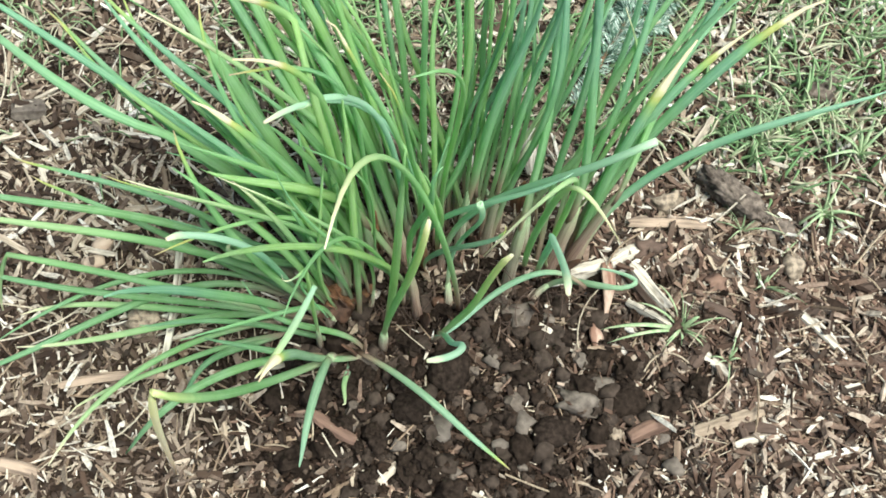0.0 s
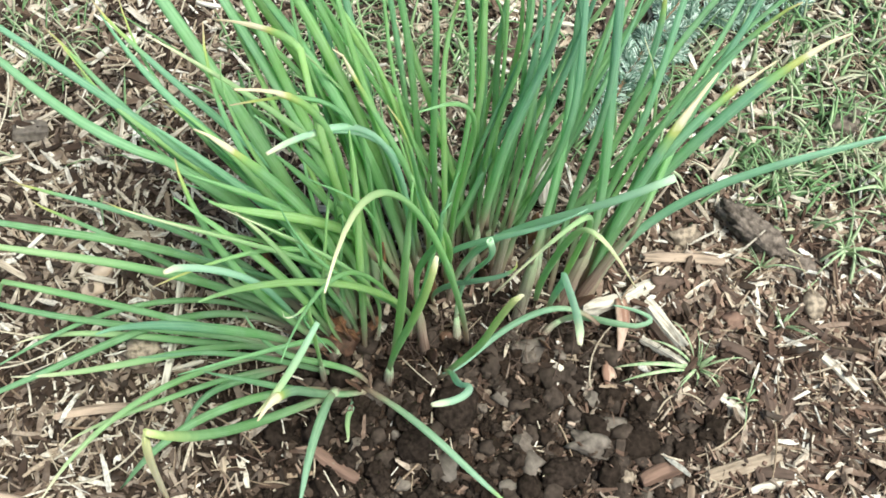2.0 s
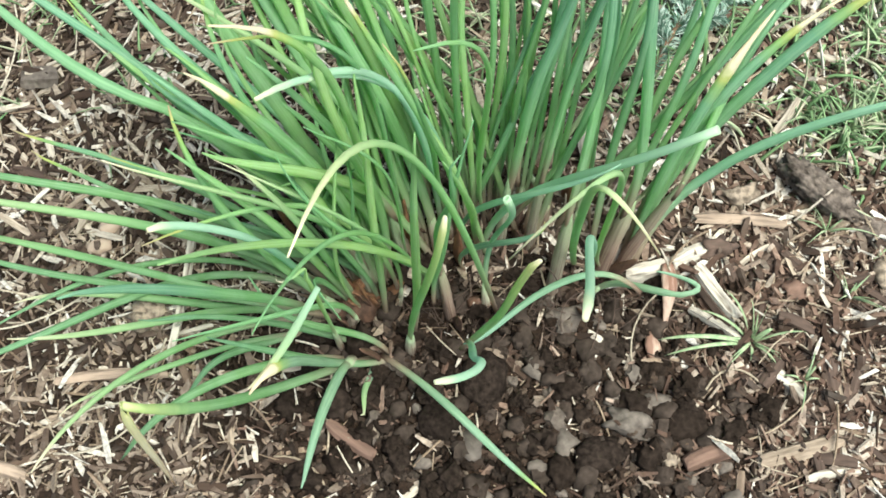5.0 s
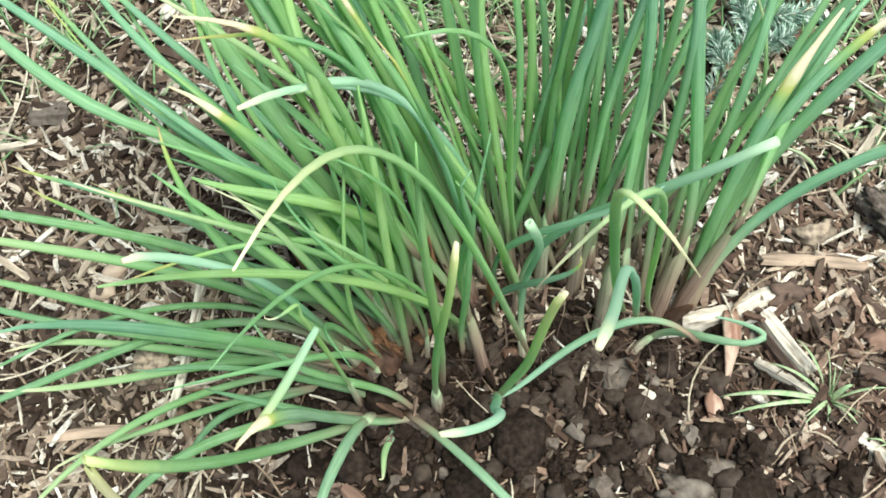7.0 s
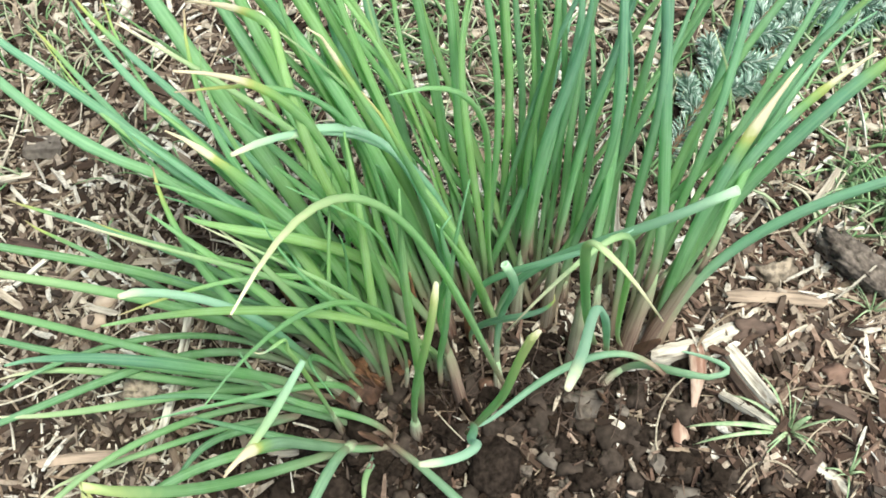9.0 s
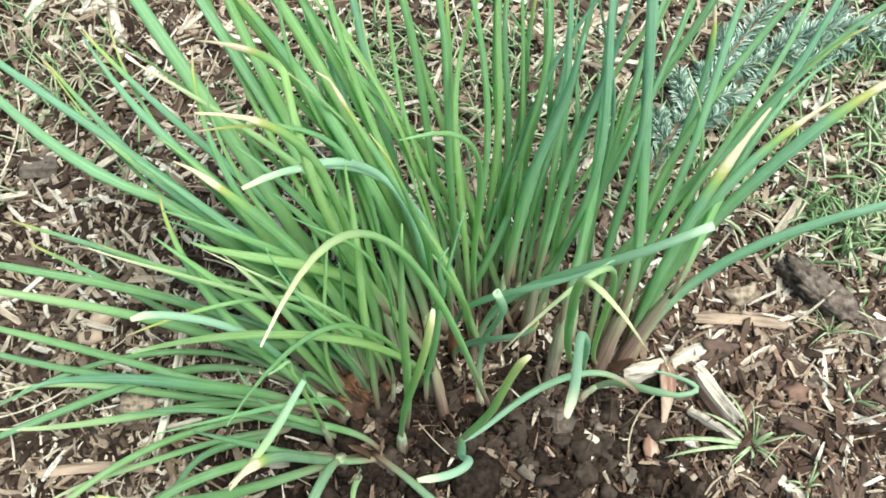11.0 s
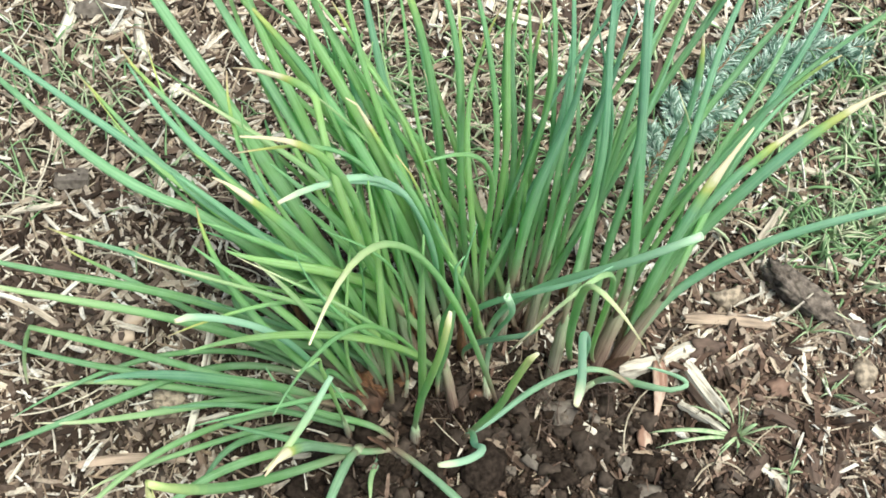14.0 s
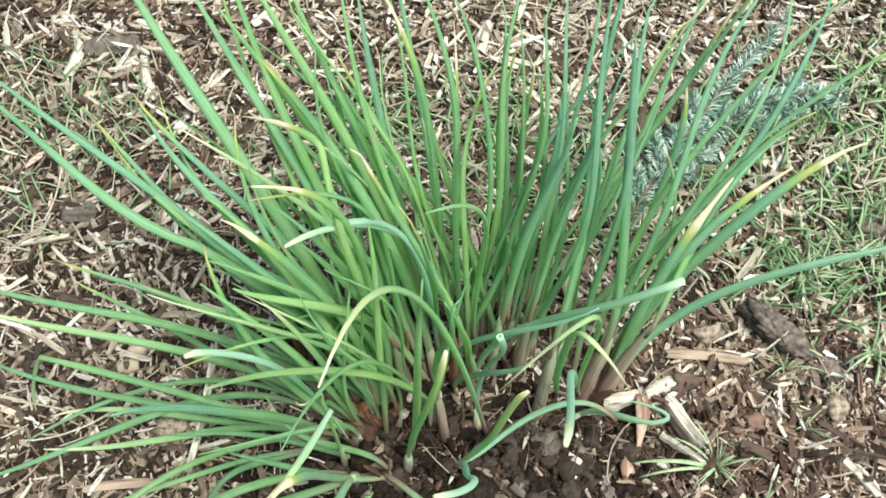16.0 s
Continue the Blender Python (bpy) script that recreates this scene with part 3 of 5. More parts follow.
leaf("green", 4.6, (0.247, -0.216, 0.080), (0.179, -0.160, 0.118), (0.095, -0.268, 0.120), (0.032, -0.306, 0.140))
leaf("green", 5.0, (0.177, -0.207, 0.000), (0.216, -0.165, 0.035), (0.236, -0.219, 0.093), (0.293, -0.224, 0.100), kink=((0.353, -0.213, 0.100), (0.268, -0.193, 0.100), (0.264, -0.195, 0.100)))
leaf("blunt", 6.2, (-0.037, -0.276, 0.000), (-0.036, -0.259, 0.137), (-0.005, -0.309, 0.281), (0.014, -0.261, 0.410))
leaf("green", 6.6, (-0.034, -0.251, 0.000), (-0.018, -0.235, 0.168), (-0.023, -0.273, 0.336), (-0.014, -0.216, 0.500))
leaf("cut", 5.0, (0.061, -0.225, 0.000), (0.037, -0.123, 0.109), (0.100, -0.230, 0.280), (0.073, -0.233, 0.396))
leaf("dryarch", 7.4, (0.071, -0.225, 0.02), (0.048, -0.314, 0.436), (-0.044, -0.101, 0.519), (-0.09, -0.409, 0.679))
leaf("green", 5.6, (-0.005, -0.2, 0.0), (0.01, -0.2, 0.16), (-0.147, -0.247, 0.362), (-0.207, -0.387, 0.596))
leaf("green", 5.0, (-0.062, -0.281, 0.000), (-0.091, -0.260, 0.084), (-0.186, -0.300, 0.100), (-0.221, -0.240, 0.170))
leaf("hung", 4.8, (-0.118, -0.301, 0.310), (-0.138, -0.340, 0.302), (-0.157, -0.367, 0.266), (-0.189, -0.402, 0.270))
leaf("curl", 4.2, (-0.125, -0.276, 0.000), (-0.127, -0.277, 0.120), (-0.123, -0.293, 0.232), (-0.127, -0.307, 0.350), kink=((-0.125, -0.288, 0.380), (-0.139, -0.329, 0.367), (-0.153, -0.310, 0.370)))
leaf("green", 8.5, (-0.100, -0.204, 0.000), (-0.137, -0.115, 0.082), (-0.216, -0.109, 0.202), (-0.315, -0.072, 0.260), kink=((-0.436, -0.064, 0.324), (-0.529, 0.057, 0.304), (-0.638, 0.114, 0.340)))
leaf("green", 6.2, (-0.093, -0.199, 0.000), (-0.194, -0.047, 0.157), (-0.409, -0.032, 0.362), (-0.608, 0.107, 0.400))
leaf("yellow", 5.7, (-0.109, -0.204, 0.000), (-0.197, -0.099, 0.122), (-0.348, -0.039, 0.278), (-0.482, 0.096, 0.300))
leaf("yellow", 5.7, (-0.070, -0.168, 0.000), (-0.111, -0.046, 0.147), (-0.263, -0.072, 0.351), (-0.396, 0.069, 0.400))
leaf("green", 6.6, (-0.077, -0.185, 0.000), (-0.114, -0.063, 0.146), (-0.265, -0.122, 0.366), (-0.377, 0.034, 0.420))
leaf("yellow", 6.6, (-0.123, -0.230, 0.000), (-0.180, -0.208, 0.106), (-0.251, -0.228, 0.277), (-0.294, -0.104, 0.330))
leaf("yellow", 5.0, (-0.142, -0.197, 0.000), (-0.243, -0.080, 0.048), (-0.414, -0.062, 0.092), (-0.563, -0.023, 0.100))
leaf("yellow", 5.0, (-0.132, -0.214, 0.000), (-0.261, -0.163, 0.048), (-0.396, -0.114, 0.092), (-0.530, -0.053, 0.100))
leaf("green", 6.7, (-0.125, -0.205, 0.000), (-0.264, -0.086, 0.088), (-0.450, -0.154, 0.180), (-0.635, -0.112, 0.200))
leaf("pale", 6.3, (-0.116, -0.213, 0.000), (-0.262, -0.138, 0.093), (-0.434, -0.192, 0.197), (-0.618, -0.153, 0.220))
leaf("cutdry", 5.2, (-0.141, -0.206, 0.000), (-0.181, -0.216, 0.121), (-0.193, -0.206, 0.293), (-0.283, -0.271, 0.380))
leaf("pale", 5.5, (-0.122, -0.235, 0.000), (-0.228, -0.257, 0.128), (-0.388, -0.214, 0.130), (-0.536, -0.189, 0.140), kink=((-0.559, -0.194, 0.095), (-0.573, -0.217, 0.050), (-0.575, -0.225, 0.000)))
leaf("green", 5.5, (-0.122, -0.239, -0.000), (-0.291, -0.206, 0.046), (-0.477, -0.246, 0.092), (-0.647, -0.173, 0.100))
leaf("pale", 5.5, (-0.139, -0.231, 0.000), (-0.270, -0.239, 0.028), (-0.401, -0.211, 0.054), (-0.534, -0.246, 0.060))
leaf("green", 5.9, (-0.131, -0.222, 0.000), (-0.308, -0.113, 0.036), (-0.455, -0.292, 0.071), (-0.613, -0.352, 0.080))
leaf("green", 4.2, (-0.140, -0.219, 0.000), (-0.277, -0.116, 0.037), (-0.438, -0.197, 0.071), (-0.557, -0.292, 0.080))
leaf("green", 4.6, (-0.070, -0.277, 0.000), (-0.162, -0.259, 0.045), (-0.260, -0.258, 0.089), (-0.363, -0.276, 0.100))
leaf("green", 5.5, (-0.054, -0.285, 0.000), (-0.117, -0.320, 0.045), (-0.189, -0.313, 0.107), (-0.273, -0.301, 0.120))
leaf("fold", 6.7, (-0.078, -0.285, 0.0), (-0.138, -0.322, 0.09), (-0.241, -0.405, 0.12), (-0.289, -0.445, 0.361), kink=((-0.302, -0.452, 0.3), (-0.318, -0.44, 0.15), (-0.314, -0.46, 0.02)))
leaf("green", 6.3, (-0.108, -0.290, 0.000), (-0.191, -0.293, 0.065), (-0.329, -0.389, 0.164), (-0.382, -0.433, 0.030))
leaf("drylong", 6.2, (-0.093, -0.284, 0.000), (-0.141, -0.321, 0.028), (-0.145, -0.352, 0.315), (-0.181, -0.415, 0.300))
leaf("green", 6.3, (-0.107, -0.296, 0.020), (-0.117, -0.323, 0.103), (-0.133, -0.405, 0.137), (-0.142, -0.481, 0.150))
leaf("yellow", 5.7, (-0.073, -0.285, 0.010), (0.014, -0.350, 0.076), (0.051, -0.404, 0.074), (0.137, -0.456, 0.010))
leaf("pale", 4.6, (-0.173, -0.235, -0.000), (-0.296, -0.260, 0.043), (-0.411, -0.340, 0.089), (-0.464, -0.465, 0.100))
leaf("pale", 4.2, (-0.156, -0.251, 0.000), (-0.265, -0.276, 0.023), (-0.367, -0.317, 0.045), (-0.459, -0.386, 0.050))
leaf("pale", 4.2, (-0.083, -0.290, 0.000), (-0.085, -0.308, 0.009), (-0.089, -0.335, 0.019), (-0.093, -0.368, 0.030))
leaf("curl2", 6.2, (0.062, -0.090, 0.000), (0.010, -0.106, 0.112), (0.109, -0.107, 0.585), (-0.011, -0.201, 0.620))
leaf("drylong", 5.7, (-0.074, -0.115, 0.000), (-0.089, -0.064, 0.135), (-0.092, -0.229, 0.406), (-0.135, -0.071, 0.520), kink=((-0.149, -0.044, 0.507), (-0.183, -0.023, 0.493), (-0.236, -0.009, 0.480)))
leaf("dry", 5.7, (-0.061, -0.123, 0.000), (-0.116, -0.150, 0.182), (-0.051, -0.068, 0.464), (-0.189, -0.169, 0.600))
leaf("dry", 6.6, (0.013, -0.110, 0.000), (-0.018, -0.086, 0.168), (0.001, -0.132, 0.409), (-0.099, -0.089, 0.550))
leaf("yellow", 6.6, (0.017, -0.110, 0.000), (0.011, -0.098, 0.190), (0.015, -0.188, 0.393), (-0.042, -0.165, 0.570))
leaf("cutdry", 5.4, (0.017, -0.119, 0.000), (0.026, -0.074, 0.182), (-0.042, -0.029, 0.393), (-0.168, -0.175, 0.480))
leaf("cutdry", 4.8, (0.000, -0.111, 0.000), (-0.013, -0.119, 0.149), (-0.011, -0.018, 0.370), (-0.136, -0.140, 0.450))
leaf("green", 6.5, (-0.060, -0.157, 0.000), (-0.059, -0.072, 0.115), (-0.214, -0.169, 0.305), (-0.318, -0.080, 0.360))
leaf("green", 6.0, (0.045, -0.130, -0.000), (0.034, -0.137, 0.134), (0.049, -0.195, 0.269), (0.009, -0.197, 0.400))
leaf("dry", 6.5, (-0.086, -0.216, 0.000), (-0.087, -0.138, 0.123), (-0.131, -0.147, 0.336), (-0.262, -0.103, 0.400))
leaf("green", 6.5, (-0.080, -0.209, 0.000), (-0.047, -0.102, 0.131), (-0.148, -0.155, 0.298), (-0.279, -0.139, 0.360))
leaf("pale", 6.0, (-0.099, -0.216, 0.000), (-0.141, -0.199, 0.099), (-0.135, -0.204, 0.236), (-0.225, -0.157, 0.300))
leaf("green", 6.5, (-0.102, -0.224, 0.000), (-0.151, -0.191, 0.110), (-0.183, -0.208, 0.271), (-0.291, -0.156, 0.330))
leaf("green", 6.5, (-0.080, -0.202, 0.000), (-0.113, -0.124, 0.129), (-0.184, -0.155, 0.317), (-0.316, -0.087, 0.380))
leaf("green", 6.0, (-0.068, -0.187, 0.000), (-0.066, -0.124, 0.143), (-0.069, -0.159, 0.348), (-0.188, -0.112, 0.450))

# more leaves of the same growth between those, thinner and set at random
def jitter(p, s):
    return (p[0] + rng.gauss(0, s), p[1] + rng.gauss(0, s), max(0.0, p[2] + rng.gauss(0, s * 0.6)))


def filler(pool, kinds, shrink, tone="", widths=(4.0, 6.6)):
    """A leaf between two that grow alike: foot, handles and tip mixed, then shifted a little."""
    one = rng.choice(pool)
    two = min((m for m in pool if m is not one), key=lambda m: (Vector(m[5]) - Vector(one[5])).length * rng.uniform(0.5, 2.0))
    w, k = rng.random(), rng.uniform(*shrink)
    p = [Vector(one[i]).lerp(Vector(two[i]), w) for i in (2, 3, 4, 5)]
    foot = p[0] + Vector((rng.gauss(0, 0.018), rng.gauss(0, 0.018), 0))
    q = [foot + (v - p[0]) * k for v in p]
    leaf(rng.choice(kinds), rng.uniform(*widths), tuple(foot), jitter(q[1], 0.012), jitter(q[2], 0.03), jitter(q[3], 0.065), tone=tone)


# the leaves that come out of the stout stems
for k, a, b, c in SHEATHS:
    ahead = (c - b).normalized()
    like = min(MODEL, key=lambda m: (Vector(m[2]) - a).length + 0.5 * (1 - (Vector(m[5]) - Vector(m[2])).normalized().dot(ahead)))
    for n in range(1):
        start = c - ahead * 0.035 + Vector((rng.gauss(0, 0.001), rng.gauss(0, 0.001), 0))
        end = Vector(like[5]) + Vector((rng.gauss(0, 0.05), rng.gauss(0, 0.04), rng.uniform(-0.12, 0.02)))
        leaf("green", min(9.0, k * 1000 * 0.85), tuple(start), tuple(c + ahead * 0.07), jitter(start.lerp(end, 0.6) + Vector((0, 0, 0.03)), 0.02), tuple(end))

POOL = [m for m in MODEL if m[2][0] < 0.13 and m[5][2] > 0.15]
WEST = [m for m in POOL if m[5][0] < -0.15 and m[2][0] < 0.03 and m[5][2] > 0.28]
for _ in range(9):
    filler(POOL, ("green", "green", "green", "green", "green", "yellow"), (0.6, 1.0))
for _ in range(40):
    filler(WEST, ("green", "green", "green", "yellow", "pale"), (0.5, 0.95), "fresh", (2.8, 4.6))
for _ in range(7):
    one, two = rng.choice(POOL), rng.choice(POOL)
    foot, k = Vector(one[2]) + Vector((rng.gauss(0, 0.02), rng.gauss(0, 0.012), 0)), rng.uniform(0.5, 0.85)
    way = (Vector(two[5]) - Vector(two[2])) * k
    bow = Vector((rng.gauss(0, 0.02), rng.gauss(0, 0.02), 0.03))
    leaf("green", rng.uniform(5.5, 7.2), tuple(foot), tuple(foot + way * 0.3 + bow), tuple(foot + way * 0.7 + bow), tuple(foot + way))
EAST = [m for m in MODEL if m[2][0] > 0.0 and m[5][0] > -0.05 and m[5][2] > 0.3]
for _ in range(14):
    one, two = rng.choice(EAST), rng.choice(EAST)
    foot = Vector((rng.uniform(0.03, 0.24), rng.uniform(-0.12, -0.01), 0.0))
    way = ((Vector(one[5]) - Vector(one[2])) * 0.6 + (Vector(two[5]) - Vector(two[2])) * 0.4) * rng.uniform(0.75, 1.1)
    bow = Vector((rng.gauss(0, 0.03), rng.gauss(0, 0.03), 0.03))
    way += Vector((rng.gauss(0, 0.11), rng.gauss(0, 0.06), 0))
    leaf(rng.choice(("green", "green", "green", "yellow", "pale", "dry")), rng.uniform(3.6, 5.6), tuple(foot), tuple(foot + way * 0.3 + bow), tuple(foot + way * 0.7 + bow), tuple(foot + way))
BACKS = [m for m in MODEL if -0.05 < m[2][0] < 0.16 and m[5][1] > 0.03 and m[5][2] > 0.45]
for n in range(15):
    like = rng.choice(BACKS)
    foot = Vector((rng.uniform(-0.03, 0.15), rng.uniform(-0.12, -0.01), 0.0))
    way = (Vector(like[5]) - Vector(like[2])) * rng.uniform(0.7, 1.0) + Vector((rng.gauss(0, 0.08), rng.gauss(0, 0.04), 0))
    bow = Vector((rng.gauss(0, 0.02), rng.gauss(0, 0.02), 0.03))
    leaf(rng.choice(("green", "green", "yellow", "green", "dry")), rng.uniform(5.0, 8.0), tuple(foot), tuple(foot + way * 0.3 + bow), tuple(foot + way * 0.7 + bow), tuple(foot + way), tone=("blue", "fresh")[n % 2])
# short low leaves, their green darkened to stand for shade under the clump
LOW = [m for m in MODEL if m[5][0] < -0.12 and m[5][2] < 0.3]
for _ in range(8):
    filler(LOW, ("green", "green", "yellow", "pale"), (0.35, 0.7), "shaded")

# reddish bulbs that show at the foot
for x, y, k, q in ((-0.102, -0.215, 0.058, 1), (-0.125, -0.226, 0.032, 2), (0.045, -0.212, 0.024, 3)):
    me = lump_mesh("bulb", (k, k * 0.9, k * 0.85), q + 60, M_HUSK, 0.12, 3, 0.05)
    ob = part("bulb", me, clump, "reddish-brown papery onion bulb")
    ob.location = (x, y, height(x, y) + 0.012)

# rusty torn husk round the bulbs
home = SHOOTS[0][1]
for i in range(9):
    a = rng.uniform(0, 6.28)
    foot = Vector((-0.103 + rng.gauss(0, 0.016), -0.212 + rng.gauss(0, 0.008), 0.0))
    tip = foot + Vector((math.cos(a) * 0.025, math.sin(a) * 0.015, rng.uniform(0.02, 0.06)))
    line = bezier(foot, foot + Vector((0, 0, 0.02)), tip, tip + Vector((math.cos(a) * 0.01, 0, -0.004)), 8)
    v, fc, uv = tube(line, [0.007, 0.010, 0.011, 0.012, 0.010, 0.009, 0.007, 0.004, 0.0015], 8, 0.22, wobble=0.2)
    part("husk", mesh_of("husk", v, fc, M_RUST, True, uv), home, "torn rusty-orange papery husk")

# rust-coloured dead sheaths that show between the leaves
for x, y, top, lean in ((-0.112, -0.105, 0.13, -0.012), (-0.2, -0.112, 0.1, -0.02), (-0.051, -0.127, 0.12, 0.004), (-0.088, -0.14, 0.1, -0.01), (0.16, -0.06, 0.08, 0.01), (0.02, -0.15, 0.09, 0.0)):
    line = bezier((x, y, 0.0), (x + lean * 0.3, y, top * 0.4), (x + lean * 0.8, y + 0.006, top * 0.75), (x + lean, y + 0.01, top), 8)
    v, fc, uv = tube(line, [0.009, 0.011, 0.012, 0.012, 0.011, 0.009, 0.007, 0.005, 0.002], 8, 0.4, wobble=0.12)
    part("husk", mesh_of("husk", v, fc, M_RUST, True, uv), min(SHOOTS, key=lambda q: (q[0].x - x) ** 2 + (q[0].y - y) ** 2)[1], "rust-coloured dead sheath")

# torn papery husks at the foot of the stems
for i in range(18):
    f, ob = SHOOTS[(i * 5) % len(SHOOTS)]
    a = rng.uniform(3.4, 6.0)
    foot = Vector((f.x + math.cos(a) * 0.012, f.y + math.sin(a) * 0.012, 0.0))
    tip = foot + Vector((math.cos(a) * rng.uniform(0.0, 0.03), math.sin(a) * 0.02, rng.uniform(0.04, 0.1)))
    line = bezier(foot, foot + Vector((0, 0, 0.02)), tip, tip + Vector((0, 0, 0.005)), 8)
    v, fc, uv = tube(line, [0.008, 0.009, 0.009, 0.008, 0.007, 0.006, 0.005, 0.003, 0.0015], 7, 0.35, wobble=0.15)
    part("husk", mesh_of("husk", v, fc, M_HUSK, True, uv), ob, "torn reddish-brown papery husk")


# ---- single things on the ground ----
def rest(ob, x, y, turn, lift=0.0, tip=0.0, roll=0.0):
    """Lays a thing so that its lowest point sits a little in the litter."""
    m = Euler((roll, tip, turn)).to_matrix()
    low = min((m @ v.co).z for v in ob.data.vertices)
    ob.matrix_basis = Matrix.Translation((x, y, height(x, y) - low + lift)) @ m.to_4x4()
    return ob


def wood(name, a, b, width, thick, material, label, category="wood chip", lift=0.009, tip=0.0, group="", seed=0):
    """A torn piece of wood lying from a to b."""
    q = random.Random(seed + 11)
    d = Vector(b) - Vector(a)
    v, f = billet(q, d.length, width, thick * 1.5)
    me = mesh_of(name, v.tolist(), f, material)
    ob = tagged(new(name, me), label, category, group)
    mid = (Vector(a) + Vector(b)) / 2
    return rest(ob, mid.x, mid.y, math.atan2(d.y, d.x), lift, tip)


def barked(ob, length, depth, off, seed):
    """A strip of dark bark left along one long side of a chunk."""
    v, f = billet(random.Random(seed), length, 0.013, depth, 7, 7)
    me = mesh_of("bark", (v + np.array((0, off, -0.003))).tolist(), f, M_FLAKE)
    return part("bark", me, ob, "dark brown bark side")


wood("wood_chunk", (0.238, -0.166), (0.296, -0.15), 0.03, 0.022, M_LOG, "pale split wood chunk, weathered grey, on the mulch", "wood chunk", 0.004, seed=1)
wood("wood_chunk", (0.298, -0.152), (0.345, -0.128), 0.026, 0.018, M_WHITE, "flat white split wood chunk", "wood chunk", 0.006, 0.05, seed=5)
chunk = wood("wood_chunk", (0.327, -0.158), (0.378, -0.226), 0.027, 0.026, M_WHITE, "white splintered wood chunk with dark bark edge", "wood chunk", 0.008, 0.06, seed=2)
barked(chunk, 0.08, 0.03, -0.013, 5)
wood("wood_chunk", (0.319, -0.212), (0.38, -0.25), 0.014, 0.016, M_LOG, "narrow pale wood splinter beside a grass tuft", "wood chunk", seed=3)
wood("wood_chip", (0.33, -0.087), (0.446, -0.092), 0.02, 0.013, M_TAN, "long tan wood stick lying on straw", seed=4)


def husk(a, b, width, arch, label):
    """A dried curled bract, pointed at one end, lying from a to b."""
    ax, bx = Vector((*a, height(*a) + 0.006)), Vector((*b, height(*b) + 0.004))
    mid = (ax + bx) / 2 + Vector((0, 0, arch))
    line = bezier(ax, mid, mid, bx, 10)
    v, f, uv = tube(line, [width * k for k in (0.25, 0.4, 0.45, 0.5, 0.52, 0.5, 0.46, 0.38, 0.28, 0.16, 0.04)], 9, 0.4, wobble=0.12)
    return tagged(new("dry_husk", mesh_of("dry_husk", v, f, M_BRACT, True, uv)), label, "dry husk")


husk((0.294, -0.135), (0.287, -0.243), 0.021, 0.04, "reddish dry husk lying against pale wood")
husk((0.272, -0.24), (0.272, -0.29), 0.021, 0.008, "pinkish dry bract lying on soil")
wood("wood_chip", (0.418, -0.285), (0.462, -0.325), 0.017, 0.008, M_WHITE, "white bleached wood chip", seed=7)
wood("wood_chip", (0.191, 0.063), (0.19, -0.014), 0.024, 0.008, M_WHITE, "white bleached wood chip behind the onions", lift=0.03, seed=8)
wood("wood_chip", (0.308, -0.412), (0.364, -0.39), 0.026, 0.016, M_PINK, "reddish split wood chip on soil", seed=9)
wood("wood_chip", (0.455, -0.426), (0.517, -0.414), 0.014, 0.008, M_WHITE, "white wood splinter on bark mulch", seed=10)
wood("wood_chip", (0.575, -0.235), (0.617, -0.282), 0.02, 0.008, M_WHITE, "broad white wood chip", seed=11)
wood("wood_chip", (0.40, -0.405), (0.50, -0.375), 0.022, 0.008, M_CHIP, "long dark bark strip", seed=12)
wood("dead_stalk", (-0.335, -0.08), (-0.344, -0.297), 0.013, 0.010, M_WHITE, "long pale dead stalk on the mulch", "dead stalk", 0.012, seed=13)
wood("wood_chip", (-0.483, -0.333), (-0.343, -0.319), 0.014, 0.009, M_TAN, "long weathered pale wood chip", seed=14)
wood("wood_chip", (-0.60, 0.10), (-0.55, 0.105), 0.036, 0.012, M_STONE, "dark grey bark flake on mulch", seed=15)
wood("wood_chip", (-0.622, 0.41), (-0.535, 0.424), 0.034, 0.014, M_STONE, "flat greyish bark flake", seed=16)
wood("wood_chip", (-0.645, 0.35), (-0.632, 0.43), 0.026, 0.01, M_LOG, "fan-shaped tan wood chip", seed=17)
wood("wood_chip", (-0.35, 0.475), (-0.318, 0.51), 0.022, 0.008, M_WHITE, "white square chip of bleached wood", seed=18)
wood("wood_chip", (0.037, 0.43), (0.05, 0.50), 0.026, 0.008, M_WHITE, "broad white wood chip", seed=19)
wood("wood_chip", (0.46, 0.519), (0.55, 0.524), 0.014, 0.008, M_WHITE, "long white wood splinter", seed=20)
wood("wood_chip", (-0.503, 0.335), (-0.52, 0.395), 0.02, 0.008, M_WHITE, "pale wood chip on bark mulch", seed=21)
wood("wood_chip", (-0.228, 0.035), (-0.185, -0.012), 0.024, 0.006, M_WHITE, "white papery flake on mulch", seed=22)
wood("wood_chip", (-0.135, -0.372), (-0.075, -0.412), 0.02, 0.01, M_PINK, "reddish-brown wood chip on soil", seed=23)
wood("wood_chip", (-0.56, -0.44), (-0.50, -0.455), 0.02, 0.01, M_TAN, "pale flaking wood chip", seed=24)


def stone(name, x, y, size, material, label, category="stone", turn=0.0, seed=1, lift=-0.003, rough=0.22, levels=3, fine=0.08):
    ob = new(name, lump_mesh(name, size, seed, material, rough, levels, fine))
    tagged(ob, label, category)
    return rest(ob, x, y, turn, lift)


